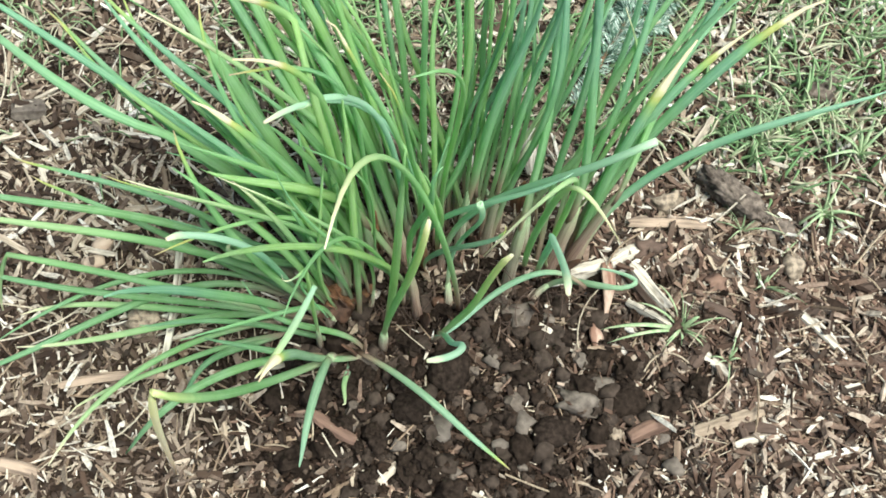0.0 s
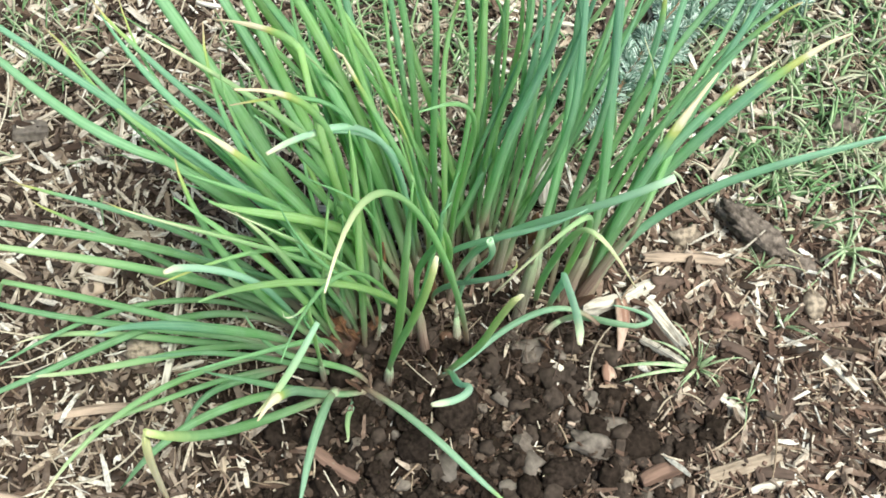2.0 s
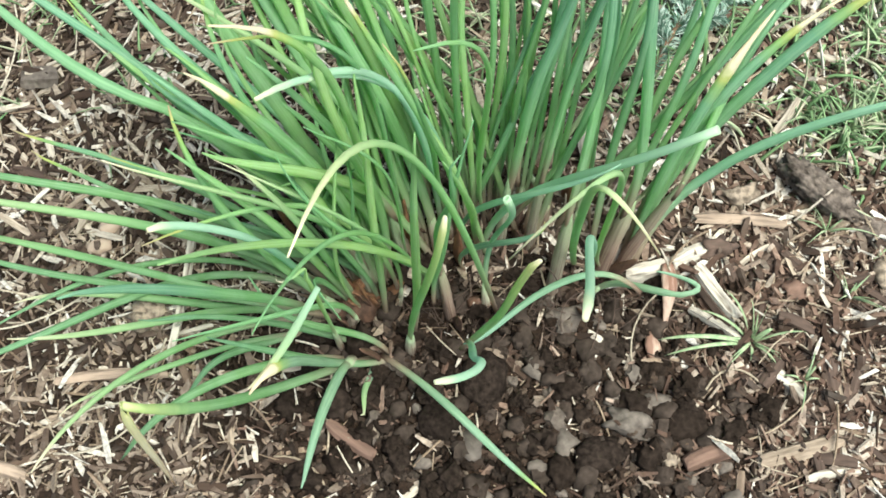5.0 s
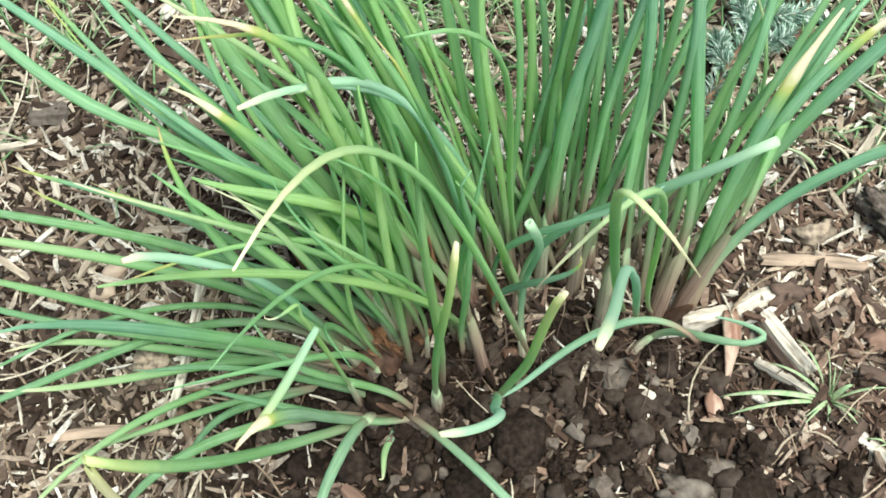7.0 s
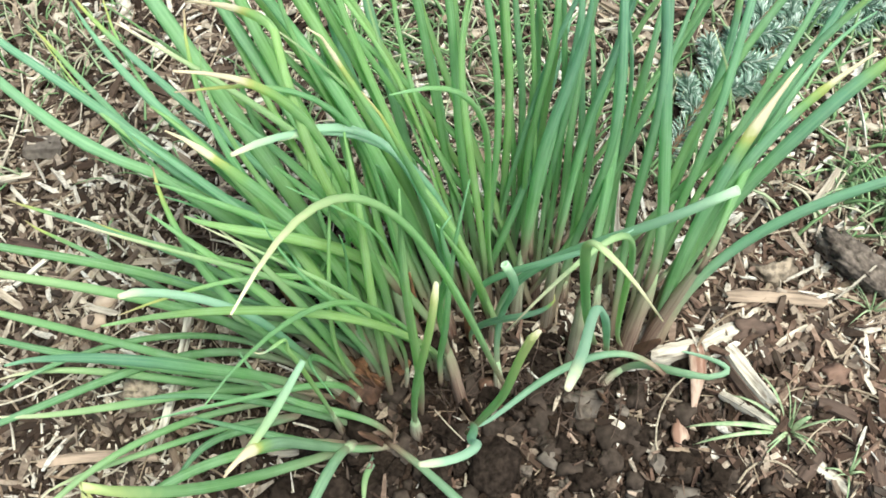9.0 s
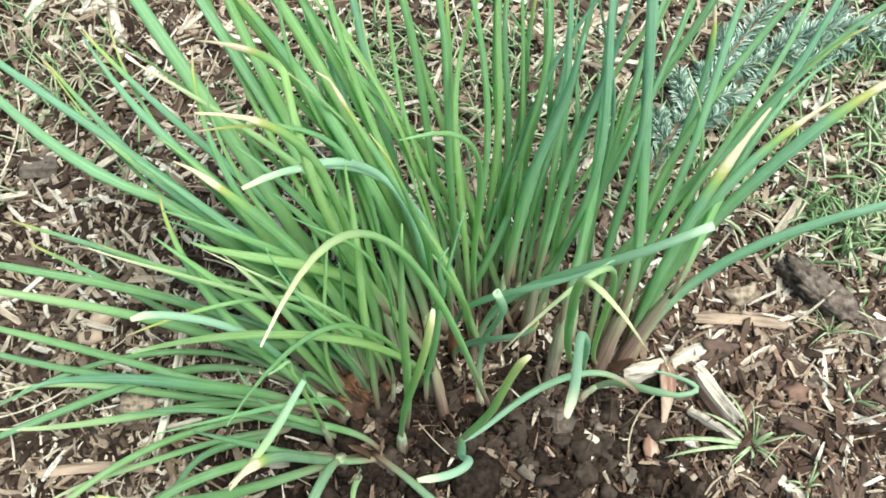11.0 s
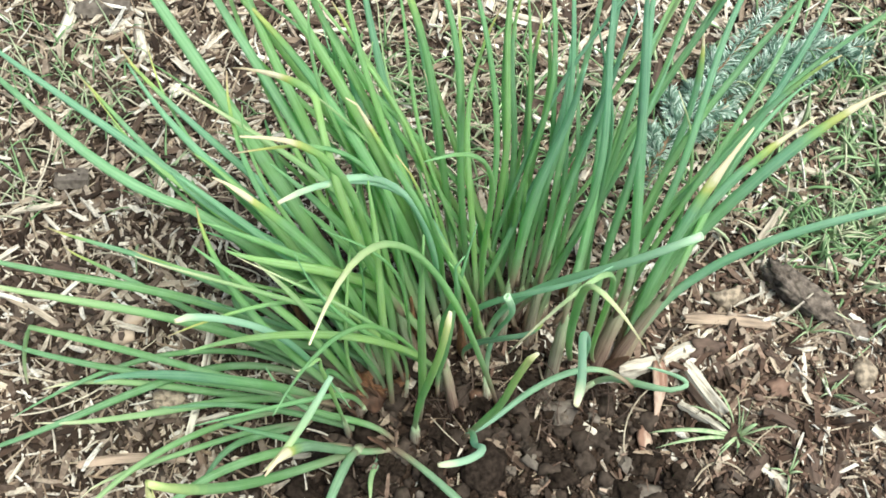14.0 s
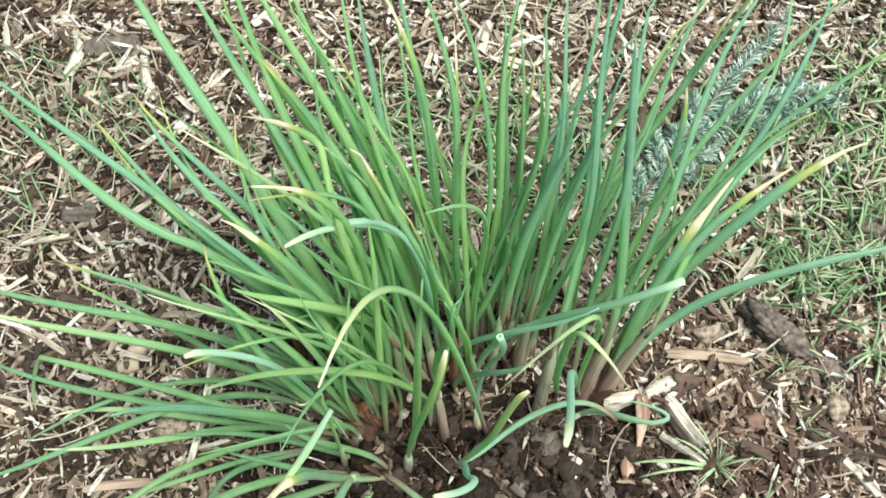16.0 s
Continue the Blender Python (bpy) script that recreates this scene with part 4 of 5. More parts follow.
stone("pebble", -0.455, -0.146, (0.033, 0.022, 0.016), M_PEBBLE, "smooth tan pebble on mulch", "pebble", 0.2, 1, rough=0.08)
stone("pebble", -0.445, -0.117, (0.03, 0.022, 0.017), M_PEBBLE, "smooth reddish-tan pebble on mulch", "pebble", 0.5, 31, rough=0.08)
stone("stone", 0.243, -0.361, (0.058, 0.034, 0.022), M_STONE, "pale grey rough stone in soil", turn=-0.3, seed=2, rough=0.38, fine=0.2)
stone("stone", 0.29, -0.404, (0.022, 0.022, 0.018), M_KNOB, "small pale stone in soil", seed=3)
stone("stone", -0.076, -0.376, (0.02, 0.032, 0.016), M_KNOB, "small pale stone on soil", turn=-0.3, seed=4)
stone("stone", 0.393, -0.05, (0.044, 0.034, 0.026), M_KNOB, "knobbly pale stone beside a wood stick", seed=5, rough=0.5, fine=0.3)
stone("stone", 0.573, -0.156, (0.036, 0.04, 0.024), M_KNOB, "pale stone on mulch", seed=6)
stone("stone", -0.375, -0.241, (0.045, 0.04, 0.03), M_KNOB, "knobbly pale brown stone among chips", seed=7, rough=0.4, fine=0.3)
stone("bark_chunk", 0.355, -0.128, (0.046, 0.03, 0.022), M_FLAKE, "dark reddish bark chunk", "bark", 0.1, 8, rough=0.4)
stone("bark_chunk", 0.455, -0.179, (0.034, 0.026, 0.018), M_PINK, "pinkish bark chunk on mulch", "bark", 0.5, 9, rough=0.35)
stone("earth_lump", 0.49, -0.048, (0.118, 0.042, 0.048), M_LUMP, "dark elongated crumbly earth lump", "earth lump", -0.72, 10, -0.004, 0.12, 4, 0.2)
stone("earth_lump", 0.562, -0.095, (0.045, 0.035, 0.024), M_LUMP, "dark earth lump beside the mulch", "earth lump", -0.3, 11, -0.006, 0.35)
stone("earth_lump", 0.66, 0.15, (0.07, 0.05, 0.03), M_LUMP, "dark earth lump in the grass", "earth lump", 0.6, 12, -0.006, 0.35)

# stones and larger clods that stand out of the soil
SOIL_PIECES = (("c", 0.057, -0.308, 0.058, 0.074), ("c", 0.006, -0.363, 0.057, 0.051), ("b", 0.077, -0.259, 0.029, 0.022), ("b", 0.162, -0.253, 0.03, 0.021),
        ("b", 0.123, -0.286, 0.032, 0.027), ("b", 0.216, -0.262, 0.032, 0.032), ("b", 0.192, -0.296, 0.028, 0.032), ("g", 0.251, -0.296, 0.026, 0.029),
        ("g", 0.225, -0.328, 0.038, 0.019), ("p", 0.153, -0.31, 0.017, 0.013), ("p", 0.146, -0.321, 0.016, 0.016), ("p", 0.135, -0.323, 0.014, 0.013),
        ("b", 0.162, -0.347, 0.034, 0.026), ("b", 0.193, -0.344, 0.023, 0.026), ("b", 0.262, -0.325, 0.025, 0.021), ("d", 0.112, -0.244, 0.033, 0.015),
        ("b", 0.098, -0.338, 0.023, 0.02), ("b", 0.067, -0.353, 0.022, 0.019), ("b", 0.118, -0.343, 0.016, 0.017), ("b", 0.278, -0.305, 0.023, 0.022),
        ("c", 0.31, -0.358, 0.058, 0.044), ("c", 0.204, -0.4, 0.071, 0.045), ("b", 0.281, -0.424, 0.027, 0.027), ("b", 0.331, -0.42, 0.019, 0.022))
LOOK = {"b": (M_BROWN, "soil_stone", "angular brown stone half buried in soil", "stone"), "g": (M_STONE, "soil_stone", "rough grey stone in soil", "stone"), "p": (M_PALE, "soil_stone", "small pale stone in soil", "stone"),
        "c": (M_CLOD, "soil_clod", "large smooth clod of dark damp soil", "soil clod"), "d": (M_BROWN, "soil_stone", "flat brown stone among dry roots", "stone")}
for i, (look_of, x, y, w, h) in enumerate(SOIL_PIECES):
    mat, name, label, cat = LOOK[look_of]
    ob = new(name, lump_mesh(name, (w, h, min(w, h) * 0.75), i + 130, mat, 0.3 if look_of != "c" else 0.14, 3 if look_of == "c" else 2, 0.16 if look_of != "c" else 0.05))
    if look_of != "c":
        ob.data.polygons.foreach_set("use_smooth", [i % 2 == 0] * len(ob.data.polygons))
    tagged(ob, label, cat)
    rest(ob, x, y, 0.4 * math.sin(i), -min(w, h) * 0.18)

small = [lump_mesh("soil_stone", (0.024, 0.019, 0.017), i + 170, m, 0.4, 2, 0.24) for i, m in enumerate((M_BROWN, M_BROWN, M_CLOD, M_PALE, M_BROWN, M_CLOD, M_BROWN, M_STONE, M_BROWN, M_CLOD))]
for me in small[::3]:
    me.polygons.foreach_set("use_smooth", [False] * len(me.polygons))
rng = random.Random(23)
made = 0
while made < 210:
    x, y = rng.uniform(-0.15, 0.42), rng.uniform(-0.54, -0.2)
    if soil_at(x, y) < 0.3 + 0.4 * rng.random():
        continue
    ob = tagged(new("soil_stone", rng.choice(small)), "small angular stone lying in soil", "stone", "small stones in the soil")
    rest(ob, x, y, rng.uniform(0, 6.28), -0.003, rng.uniform(-0.4, 0.4), rng.uniform(-0.4, 0.4))
    k = 0.55 + 1.1 * rng.random() ** 1.7
    ob.matrix_basis = ob.matrix_basis @ Matrix.Diagonal((k, k, k, 1))
    made += 1

# clods of soil round the foot of the clump
clods = [lump_mesh("soil_clod", (0.034, 0.027, 0.022), i + 20, M_CLOD, 0.36, 3, 0.2) for i in range(10)]
for me in clods[::2]:
    me.polygons.foreach_set("use_smooth", [False] * len(me.polygons))
made, tries = 0, 0
rng = random.Random(21)
while made < 90 and tries < 4000:
    tries += 1
    x, y = rng.uniform(-0.2, 0.42), rng.uniform(-0.56, -0.14)
    if soil_at(x, y) < 0.25 + 0.4 * rng.random():
        continue
    ob = tagged(new("soil_clod", rng.choice(clods)), "dark brown clod of damp soil", "soil clod", "clods round the onions")
    rest(ob, x, y, rng.uniform(0, 6.28), -0.005, rng.uniform(-0.5, 0.5), rng.uniform(-0.5, 0.5))
    k = 0.4 + 1.0 * rng.random() ** 1.6
    ob.matrix_basis = ob.matrix_basis @ Matrix.Diagonal((k, k, k, 1))
    made += 1


def spot(r):
    """A place on the mulched bed, whose outline is uneven."""
    while True:
        x, y = r.uniform(-1.3, 1.3), r.uniform(-1.05, 1.2)
        if (abs(x) > 0.8 or abs(y - 0.1) > 0.75) and r.random() < 0.5:
            continue
        if (x / 1.16) ** 2 + ((y - 0.07) / 0.98) ** 2 < 1.0 + 0.35 * noise.noise((x * 3, y * 3, 4.0)) - 0.25 * r.random() ** 3:
            return x, y


def pale_patch(r):
    """Pale shreds lie in drifts, and thin out towards the reddish bark at the front of the bed on the side of the spruce."""
    x, y = spot(r)
    keep = 0.72 + 0.55 * noise.noise((x * 5, y * 5, 7.0)) + 0.35 * noise.noise((x * 17, y * 17, 2.0))
    keep -= 0.12 * max(0.0, min(1.0, (y - 0.15) / 0.2)) - 0.5 * (x > 0.45) + 0.3 * (x < -0.15) * (y > -0.2)
    keep -= 0.6 * max(0.0, min(1.0, (x - 0.22) / 0.2)) * max(0.0, min(1.0, (0.02 - y) / 0.15))
    keep -= 0.4 * (x < -0.1) * max(0.0, min(1.0, (-0.2 - y) / 0.12))
    return None if r.random() > keep or r.random() < soil_at(x, y) * 0.95 else (x, y)


def outside_soil(r):
    x, y = spot(r)
    return None if r.random() < soil_at(x, y) * 0.93 else (x, y)


def in_soil(r):
    x, y = r.uniform(-0.25, 0.48), r.uniform(-0.62, -0.12)
    return (x, y) if r.random() < soil_at(x, y) else None


def anywhere(r):
    x, y = spot(r)
    return None if r.random() < soil_at(x, y) * 0.75 else (x, y)


def around(r):
    a, d = r.uniform(0, 6.28), 0.85 + 2.4 * r.random() ** 2.2
    x, y = d * math.cos(a), d * math.sin(a)
    return None if (x / 1.0) ** 2 + ((y - 0.07) / 0.85) ** 2 < 1 else (x, y)


# broad bark flakes and pale crumpled scraps
flakes = []
rng = random.Random(33)
for i in range(7):
    v, f = billet(rng, rng.uniform(0.03, 0.07), rng.uniform(0.014, 0.024), rng.uniform(0.008, 0.014), 8, 6)
    flakes.append(mesh_of("bark_flake", v.tolist(), f, M_FLAKE))
for i in range(48):
    x, y = (rng.uniform(0.28, 0.8), rng.uniform(-0.55, -0.12)) if i < 18 else (rng.uniform(-0.75, 0.7), rng.uniform(-0.5, 0.6))
    if soil_at(x, y) < 0.4:
        ob = tagged(new("bark_flake", rng.choice(flakes)), "flat dark brown bark flake on the mulch", "bark flake", "bark flakes on the mulch")
        rest(ob, x, y, rng.uniform(0, 6.28), 0.003, rng.gauss(0, 0.12), rng.gauss(0, 0.15))
for i, (x, y) in enumerate(((-0.66, 0.47), (-0.44, 0.27), (-0.54, 0.385), (-0.59, 0.46), (-0.5, 0.33))):
    stone("scrap", x, y, (0.026, 0.02, 0.012), M_WHITE, "crumpled whitish scrap on the mulch", "scrap", i * 1.1, 90 + i, 0.0, 0.6, 3, 0.3)
stone("bark_chunk", 0.399, 0.233, (0.035, 0.022, 0.016), M_PINK, "reddish-brown bark chunk beside the spruce", "bark", 0.3, 97, rough=0.4)
stone("bark_chunk", 0.13, 0.27, (0.06, 0.05, 0.025), M_FLAKE, "dark brown bark chunk behind the onions", "bark", 0.9, 98, rough=0.4)
stone("bark_chunk", 0.55, 0.40, (0.06, 0.04, 0.022), M_FLAKE, "brown bark chunk near the spruce", "bark", 0.2, 99, rough=0.4)

# loose chips that lie on top, each its own thing
chips = []
rng = random.Random(31)
for i in range(10):
    v, f = billet(rng, rng.uniform(0.025, 0.065), rng.uniform(0.005, 0.014), rng.uniform(0.005, 0.01), 6, 5)
    chips.append(mesh_of("wood_chip", v.tolist(), f, M_CHIP))
for i in range(290):
    p = outside_soil(rng)
    if p:
        ob = tagged(new("wood_chip", rng.choice(chips)), "loose splintered wood chip on the mulch", "wood chip", "loose chips on the mulch")
        rest(ob, p[0] * 0.8, p[1] * 0.8, rng.uniform(0, 6.28), 0.004, rng.gauss(0, 0.15), rng.gauss(0, 0.2))

pales = []
for i in range(12):
    v, f = splinter(rng, rng.uniform(0.03, 0.075), rng.uniform(0.004, 0.0095), rng.uniform(0.003, 0.006), 0.4, 6)
    pales.append(mesh_of("pale_splinter", v.tolist(), f, M_PALECHIP))
made = 0
while made < 280:
    x, y = rng.uniform(-0.85, 0.8), rng.uniform(-0.55, 0.75)
    if soil_at(x, y) > 0.05 or (x < 0.2 and y < -0.28 and rng.random() < 0.75) or (0.25 < x and y < 0.0 and rng.random() < 0.7) or (x > 0.5 and y > 0 and rng.random() < 0.7):
        continue
    ob = tagged(new("pale_splinter", rng.choice(pales)), "pale bleached wood splinter on the mulch", "wood splinter", "pale splinters on the mulch")
    rest(ob, x, y, rng.gauss(0.1, 0.9), 0.006, rng.gauss(0, 0.1), rng.gauss(0, 0.2))
    made += 1

scatter("bark_mulch", M_BARK, 38000, lambda r: splinter(r, 0.010 + 0.03 * r.random() ** 1.5, 0.0025 + 0.0075 * r.random() ** 1.7, r.uniform(0.003, 0.006), 0.45, 3), outside_soil,
        "shredded dark brown bark mulch", 41, 0.35, 0.9, 60)
def front(r):
    x, y = r.gauss(0.5, 0.18), r.gauss(-0.27, 0.19)
    return None if x > 0.95 or y < -0.7 or r.random() < soil_at(x, y) * 0.9 else (x, y)


scatter("red_bark", M_RED, 9500, lambda r: splinter(r, 0.008 + 0.035 * r.random() ** 1.6, 0.002 + 0.008 * r.random() ** 1.8, r.uniform(0.002, 0.005), 0.45, 3), front,
        "reddish-brown shredded bark in front of the grass", 50, 0.35, 1.1, 50)
scatter("wood_splinters", M_SPLINT, 36000, lambda r: splinter(r, 0.012 + 0.045 * r.random() ** 1.8, 0.0016 + 0.0068 * r.random() ** 2.0, r.uniform(0.0016, 0.0038), 0.5, 4), pale_patch,
        "pale shredded wood splinters over the mulch", 42, 0.28, 1.3, 60)
scatter("straw", M_STRAW, 4400, lambda r: splinter(r, r.uniform(0.02, 0.06), r.uniform(0.0010, 0.0018), 0.0012, 0.2, 3), anywhere,
        "dry straw and conifer needles lying loose", 43, 0.2, 2.0)
def stalk(r):
    """A long bent dry straw."""
    l, b = r.uniform(0.05, 0.13), r.uniform(-0.03, 0.03)
    line = bezier((-l / 2, 0, 0), (-l / 5, b, 0.004), (l / 5, b, 0.006), (l / 2, 0, 0.001), 6)
    v, f, uv = tube(line, [0.0013] * 7, 4)
    return np.array([tuple(p) for p in v]), f


scatter("long_straw", M_STRAW, 800, stalk, anywhere, "long bent dry grass stalks lying on the mulch", 47, 0.08, 2.0)
def by_foot(r):
    x, y = r.gauss(0.1, 0.1), r.gauss(-0.215, 0.022)
    return (x, y)


scatter("dry_roots", M_FLAKE, 150, lambda r: (lambda q: (q[0] * 0.55, q[1]))(stalk(r)), by_foot, "dry brown roots and fibres at the foot of the onions", 49, 0.25, 2.5)
scatter("soil_crumbs", M_CRUMB, 5500, lambda r: (lambda l: (np.array([v.co[:] for v in l.vertices]), [tuple(p.vertices) for p in l.polygons]))(lump_mesh("crumb", (0.012, 0.010, 0.008), r.random() * 50, M_CLOD, 0.4, 1)), in_soil,
        "crumbly dark soil with small stones", 44, 0.6, 0.5, 12)
scatter("small_stones", M_CRUMB, 700, lambda r: (lambda l: (np.array([v.co[:] for v in l.vertices]), [tuple(p.vertices) for p in l.polygons]))(lump_mesh("pebble", (0.018, 0.014, 0.010), r.random() * 50, M_CRUMB, 0.35, 2, 0.15)), in_soil,
        "small angular stones and clods in the soil", 48, 0.6, 0.9, 14)
scatter("soil_chips", M_RED, 1300, lambda r: splinter(r, 0.012 + 0.035 * r.random() ** 1.5, 0.0016 + 0.006 * r.random() ** 2, r.uniform(0.002, 0.004), 0.5, 3), in_soil,
        "brown chips half buried in soil", 45, 0.35, 0.6)
scatter("far_splinters", M_SPLINT, 6000, lambda r: splinter(r, r.uniform(0.02, 0.07), r.uniform(0.003, 0.009), r.uniform(0.002, 0.004), 0.6, 3), around,
        "pale wood splinters thinning out farther off", 57, 0.25, 1.0)
scatter("far_mulch", M_BARK, 13000, lambda r: splinter(r, r.uniform(0.02, 0.05), r.uniform(0.008, 0.018), r.uniform(0.004, 0.008), 0.5, 3), around,
        "bark mulch farther off", 46, 0.3, 0.7)


# ---- grass ----
def blades(places, count, spread, lengths, seed, width=0.0016, lean=0.75):
    """Bent tapering grass blades, each a thin folded strip."""
    r = random.Random(seed)
    vs, fs = [], []
    for _ in range(count):
        cx, cy, k = r.choice(places)
        x, y = cx + r.gauss(0, spread * k), cy + r.gauss(0, spread * k)
        l, az, ln = r.uniform(*lengths), r.uniform(0, 6.283), r.gauss(lean, 0.35)
        w = width * r.uniform(0.7, 1.6)
        out, sd = Vector((math.cos(az), math.sin(az), 0)), Vector((-math.sin(az), math.cos(az), 0))
        p = Vector((x, y, height(x, y)))
        b = len(vs)
        ang = max(0.1, ln - 0.5)
        for i in range(5):
            q = 1 - (i / 4) ** 1.8
            vs += [tuple(p + sd * w * q), tuple(p - sd * w * q), tuple(p + Vector((0, 0, w * 0.8 * q)) - out * w * 0.3)]
            step = l / 4
            p = p + (out * math.sin(ang) + Vector((0, 0, math.cos(ang)))) * step
            p.z = max(p.z, height(p.x, p.y) + 0.004)
            ang = min(ang + r.uniform(0.1, 0.5), 1.75)
        for i in range(4):
            o = b + i * 3
            for s in range(3):
                fs.append((o + s, o + (s + 1) % 3, o + 3 + (s + 1) % 3, o + 3 + s))
    return vs, fs


RIGHT = [(0.55, 0.10, 1), (0.63, 0.05, 1), (0.62, 0.18, 1.2), (0.70, 0.22, 1.2), (0.52, 0.06, 0.7), (0.75, 0.1, 1), (0.66, 0.42, 1.2), (0.72, 0.33, 1), (0.60, 0.30, 0.8), (0.8, 0.45, 1.2)]
LEFT = [(-0.62, 0.28, 1), (-0.52, 0.25, 0.8), (-0.68, 0.2, 1), (-0.66, 0.08, 0.7), (-0.58, 0.3, 0.8), (-0.44, 0.10, 0.6), (-0.72, 0.33, 1)]
BACK = [(0.1, 0.28, 1), (0.0, 0.22, 1), (0.2, 0.2, 1), (-0.1, 0.28, 0.8), (0.3, 0.15, 0.8), (-0.2, 0.2, 0.8), (0.4, 0.28, 0.8)]
v, f = blades(RIGHT, 950, 0.065, (0.03, 0.09), 51, 0.0029, 1.0)
tagged(new("grass", mesh_of("grass", v, f, M_GRASS, True)), "thin green and dry grass growing through mulch", kind="stuff")
v, f = blades(LEFT, 230, 0.055, (0.03, 0.09), 52, 0.0017, 0.95)
tagged(new("grass", mesh_of("grass", v, f, M_GRASS, True)), "sparse thin grass in the mulch", kind="stuff")
v, f = blades(BACK, 900, 0.07, (0.03, 0.09), 53, 0.0023, 0.95)
tagged(new("grass", mesh_of("grass", v, f, M_GRASS, True)), "thin grass behind the onions", kind="stuff")


def tuft(x, y, count, lengths, seed, label, width=0.0024):
    r = random.Random(seed)
    base = tagged(new("grass_tuft"), label, "grass tuft")
    base.location = (x, y, height(x, y))
    for i in range(count):
        az, l = r.uniform(0, 6.283), r.uniform(*lengths)
        out = Vector((math.cos(az), math.sin(az), 0))
        s = r.uniform(0.25, 0.95)
        a = out * r.uniform(0, 0.006)
        line = bezier(a, a + Vector((0, 0, l * 0.4)), a + out * l * 0.5 * s + Vector((0, 0, l * 0.55)), a + out * l * s + Vector((0, 0, l * r.uniform(0.1, 0.75))), 8)
        w = width * r.uniform(0.7, 1.4)
        vv, ff, uu = tube(line, [w * (1 - (j / 8) ** 2 * 0.9) for j in range(9)], 5, 0.35)
        part("blade", mesh_of("blade", vv, ff, M_BLADE, True, uu), base)
    return base


def broad_blade(base, tip, arch, w):
    """One flat arching blade with a keel, from the base to a tip given relative to it."""
    tip = Vector(tip)
    line = bezier((0, 0, 0), tip * 0.25 + Vector((0, 0, arch)), tip * 0.7 + Vector((0, 0, arch)), tip, 10)
    vv, ff, uu = tube(line, [w * min(1, 0.55 + 0.15 * j) * (1 - (j / 10) ** 3 * 0.92) for j in range(11)], 6, 0.22)
    part("blade", mesh_of("blade", vv, ff, M_BLADE, True, uu), base, "broad arching grass blade")


broad = tuft(0.396, -0.252, 11, (0.035, 0.07), 61, "small green grass tuft beside pale wood", 0.0028)
for tip, arch, w in (((-0.121, -0.004, 0.02), 0.035, 0.004), ((-0.111, -0.022, 0.012), 0.03, 0.0032), ((-0.039, 0.06, 0.04), 0.04, 0.0036), ((-0.01, 0.042, 0.06), 0.03, 0.0042),
                     ((0.067, 0.012, 0.02), 0.03, 0.0028), ((-0.069, 0.034, 0.03), 0.035, 0.0032), ((0.022, 0.01, 0.035), 0.02, 0.0036), ((0.03, -0.03, 0.012), 0.02, 0.003), ((0.01, 0.03, 0.07), 0.01, 0.0026)):
    broad_blade(broad, tip, arch, w)
tuft(0.52, -0.19, 9, (0.04, 0.08), 62, "thin grass tuft in the mulch", 0.0018)
tuft(0.50, -0.10, 8, (0.04, 0.08), 63, "thin grass tuft by the earth lump", 0.0018)
tuft(0.46, -0.30, 7, (0.03, 0.07), 64, "sparse grass tuft in the mulch", 0.0018)
for n, (x, y) in enumerate(((0.6, 0.07), (0.7, 0.03), (0.65, 0.17), (0.74, 0.24), (0.58, 0.2), (0.7, 0.4), (0.63, -0.07))):
    tuft(x, y, 11, (0.045, 0.1), 300 + n, "pale green grass tuft with flat bent blades", 0.0038)
tuft(0.54, 0.05, 18, (0.05, 0.1), 65, "green grass tuft in mulch", 0.002)
tuft(0.66, 0.09, 18, (0.05, 0.11), 66, "green grass tuft in mulch", 0.002)


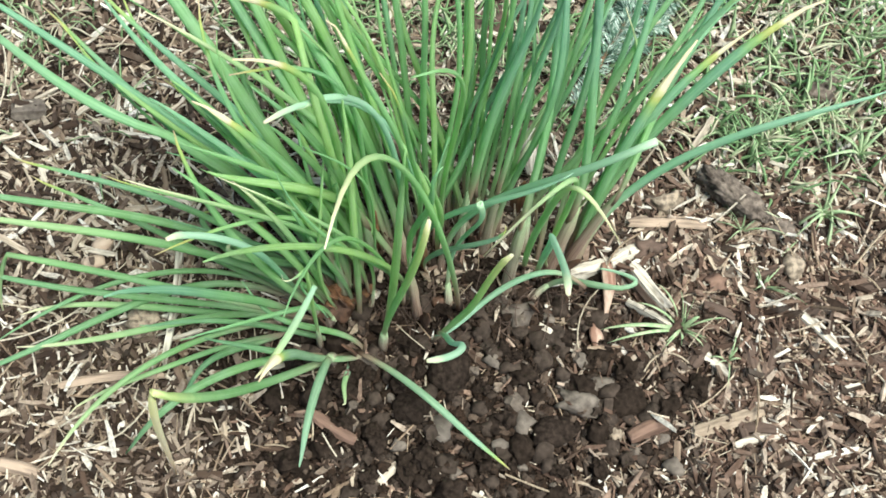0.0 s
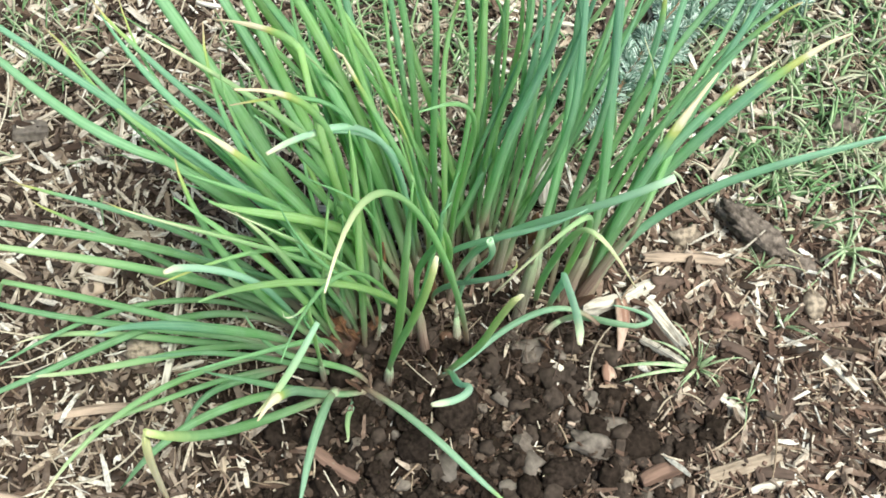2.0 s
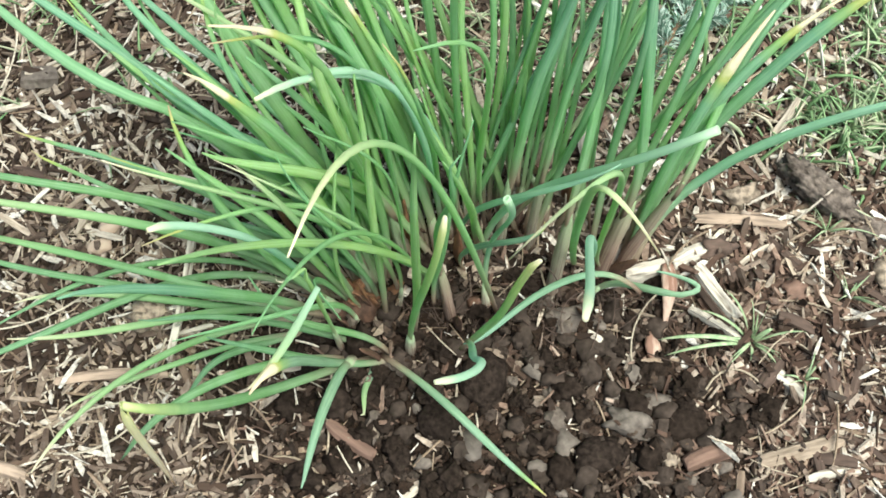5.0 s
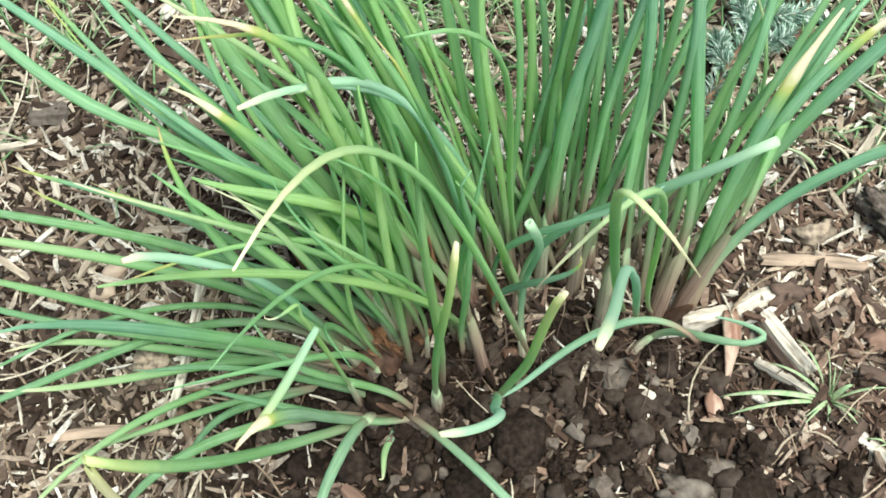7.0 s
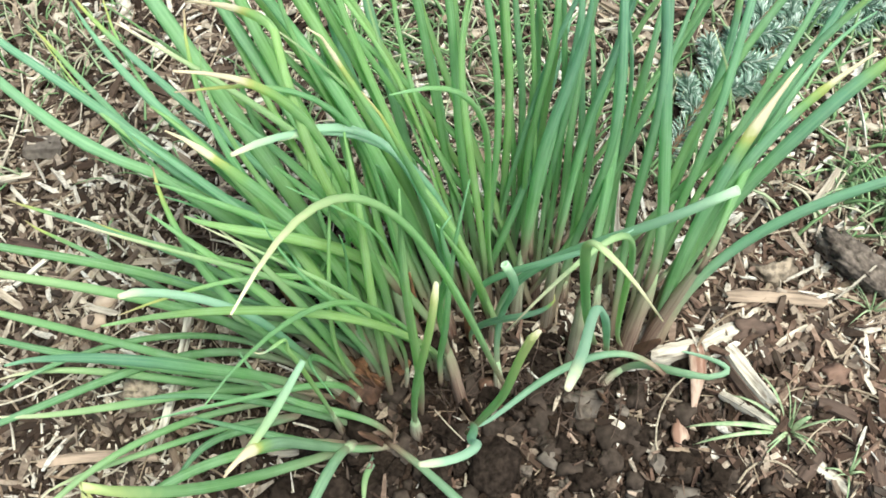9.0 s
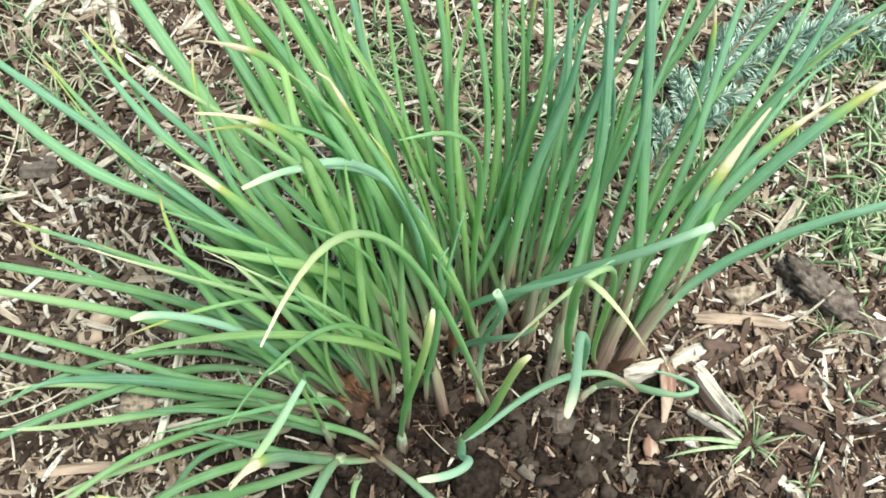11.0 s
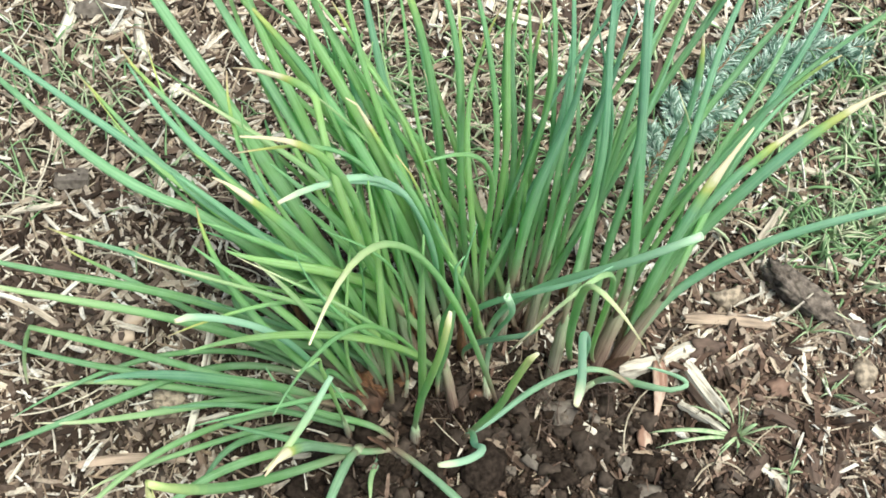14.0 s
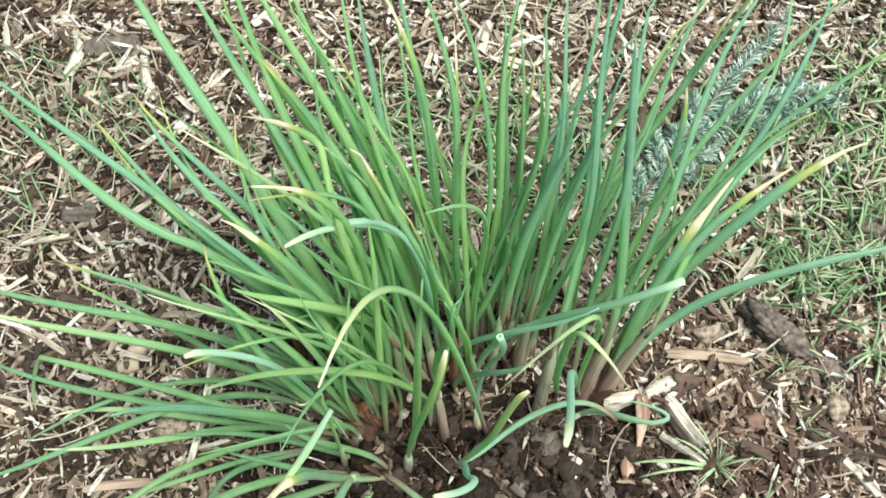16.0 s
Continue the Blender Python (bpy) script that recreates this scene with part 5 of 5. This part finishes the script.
# ---- spruce branch lying behind the onions ----
def needles(line, count, length, seed, r0=0.0):
    """Stiff needles set all round a twig, pointing forwards."""
    r = random.Random(seed)
    vs, fs = [], []
    n = len(line) - 1
    for _ in range(count):
        u = r.random() * n
        i = min(int(u), n - 1)
        p = line[i].lerp(line[i + 1], u - i)
        t = (line[i + 1] - line[i]).normalized()
        az = r.uniform(0, 6.283)
        e1 = t.cross(Vector((0, 0, 1))).normalized()
        e2 = t.cross(e1)
        d = (t * r.uniform(0.05, 0.55) + e1 * math.cos(az) + e2 * math.sin(az)).normalized()
        l = length * r.uniform(0.7, 1.15)
        s = d.cross(t).normalized() * 0.0009
        q = d.cross(s).normalized() * 0.0009
        b = len(vs)
        mid, tip = p + d * l * 0.8 + t * 0.001, p + d * l + t * 0.002
        for c, k in ((p, 0.8), (mid, 1.0)):
            vs += [tuple(c + s * k), tuple(c - s * 0.5 * k + q * k), tuple(c - s * 0.5 * k - q * k)]
        vs.append(tuple(tip))
        for j in range(3):
            fs.append((b + j, b + (j + 1) % 3, b + 3 + (j + 1) % 3, b + 3 + j))
            fs.append((b + 3 + j, b + 3 + (j + 1) % 3, b + 6))
    return vs, fs


def spruce(label, foot, bend, tip, seed, sides=6, reach=0.13):
    r = random.Random(seed)
    top = tagged(new("spruce_branch"), label, "spruce branch")
    foot, bend, tip = (Vector((*p[:2], height(p[0], p[1]) + p[2])) for p in (foot, bend, tip))
    main = bezier(foot, bend, bend, tip, 14)
    vv, ff, uu = tube(main, [0.005 - 0.0035 * i / 14 for i in range(15)], 7)
    stem = part("twig", mesh_of("twig", vv, ff, M_TWIG, True, uu), top, "brown spruce twig")
    v, f = needles(main, 1050, 0.02, seed)
    part("needles", mesh_of("needles", v, f, M_NEEDLE), stem, "short blue-green needles")
    for i in range(sides):
        k = 2 + i * (11 // max(1, sides - 1))
        p = main[min(k, 13)]
        t = (main[min(k, 13) + 1] - p).normalized()
        e = t.cross(Vector((0, 0, 1))).normalized() * (1 if i % 2 else -1)
        l = reach * r.uniform(0.6, 1.1) * (1 - 0.4 * k / 14) * (1 if i % 2 else 0.55)
        end = p + (t * 0.75 + e * 0.75).normalized() * l
        end.z = height(end.x, end.y) + r.uniform(0.02, 0.045)
        line = bezier(p, p + (t * 0.3 + e) * l * 0.3, p.lerp(end, 0.6), end, 8)
        vv, ff, uu = tube(line, [0.0025 - 0.0015 * j / 8 for j in range(9)], 6)
        tw = part("twig", mesh_of("twig", vv, ff, M_TWIG, True, uu), top, "thin side twig")
        v, f = needles(line, 340, 0.018, seed + i + 1)
        part("needles", mesh_of("needles", v, f, M_NEEDLE), tw, "blue-green needles")
    return top


spruce("cut blue-green spruce branch lying on mulch", (0.26, 0.105, 0.02), (0.36, 0.27, 0.06), (0.55, 0.53, 0.03), 71, 7, 0.12)
spruce("dark green spruce spray lying in the grass", (0.4, 0.27, 0.02), (0.48, 0.35, 0.045), (0.63, 0.38, 0.02), 81, 6, 0.1)
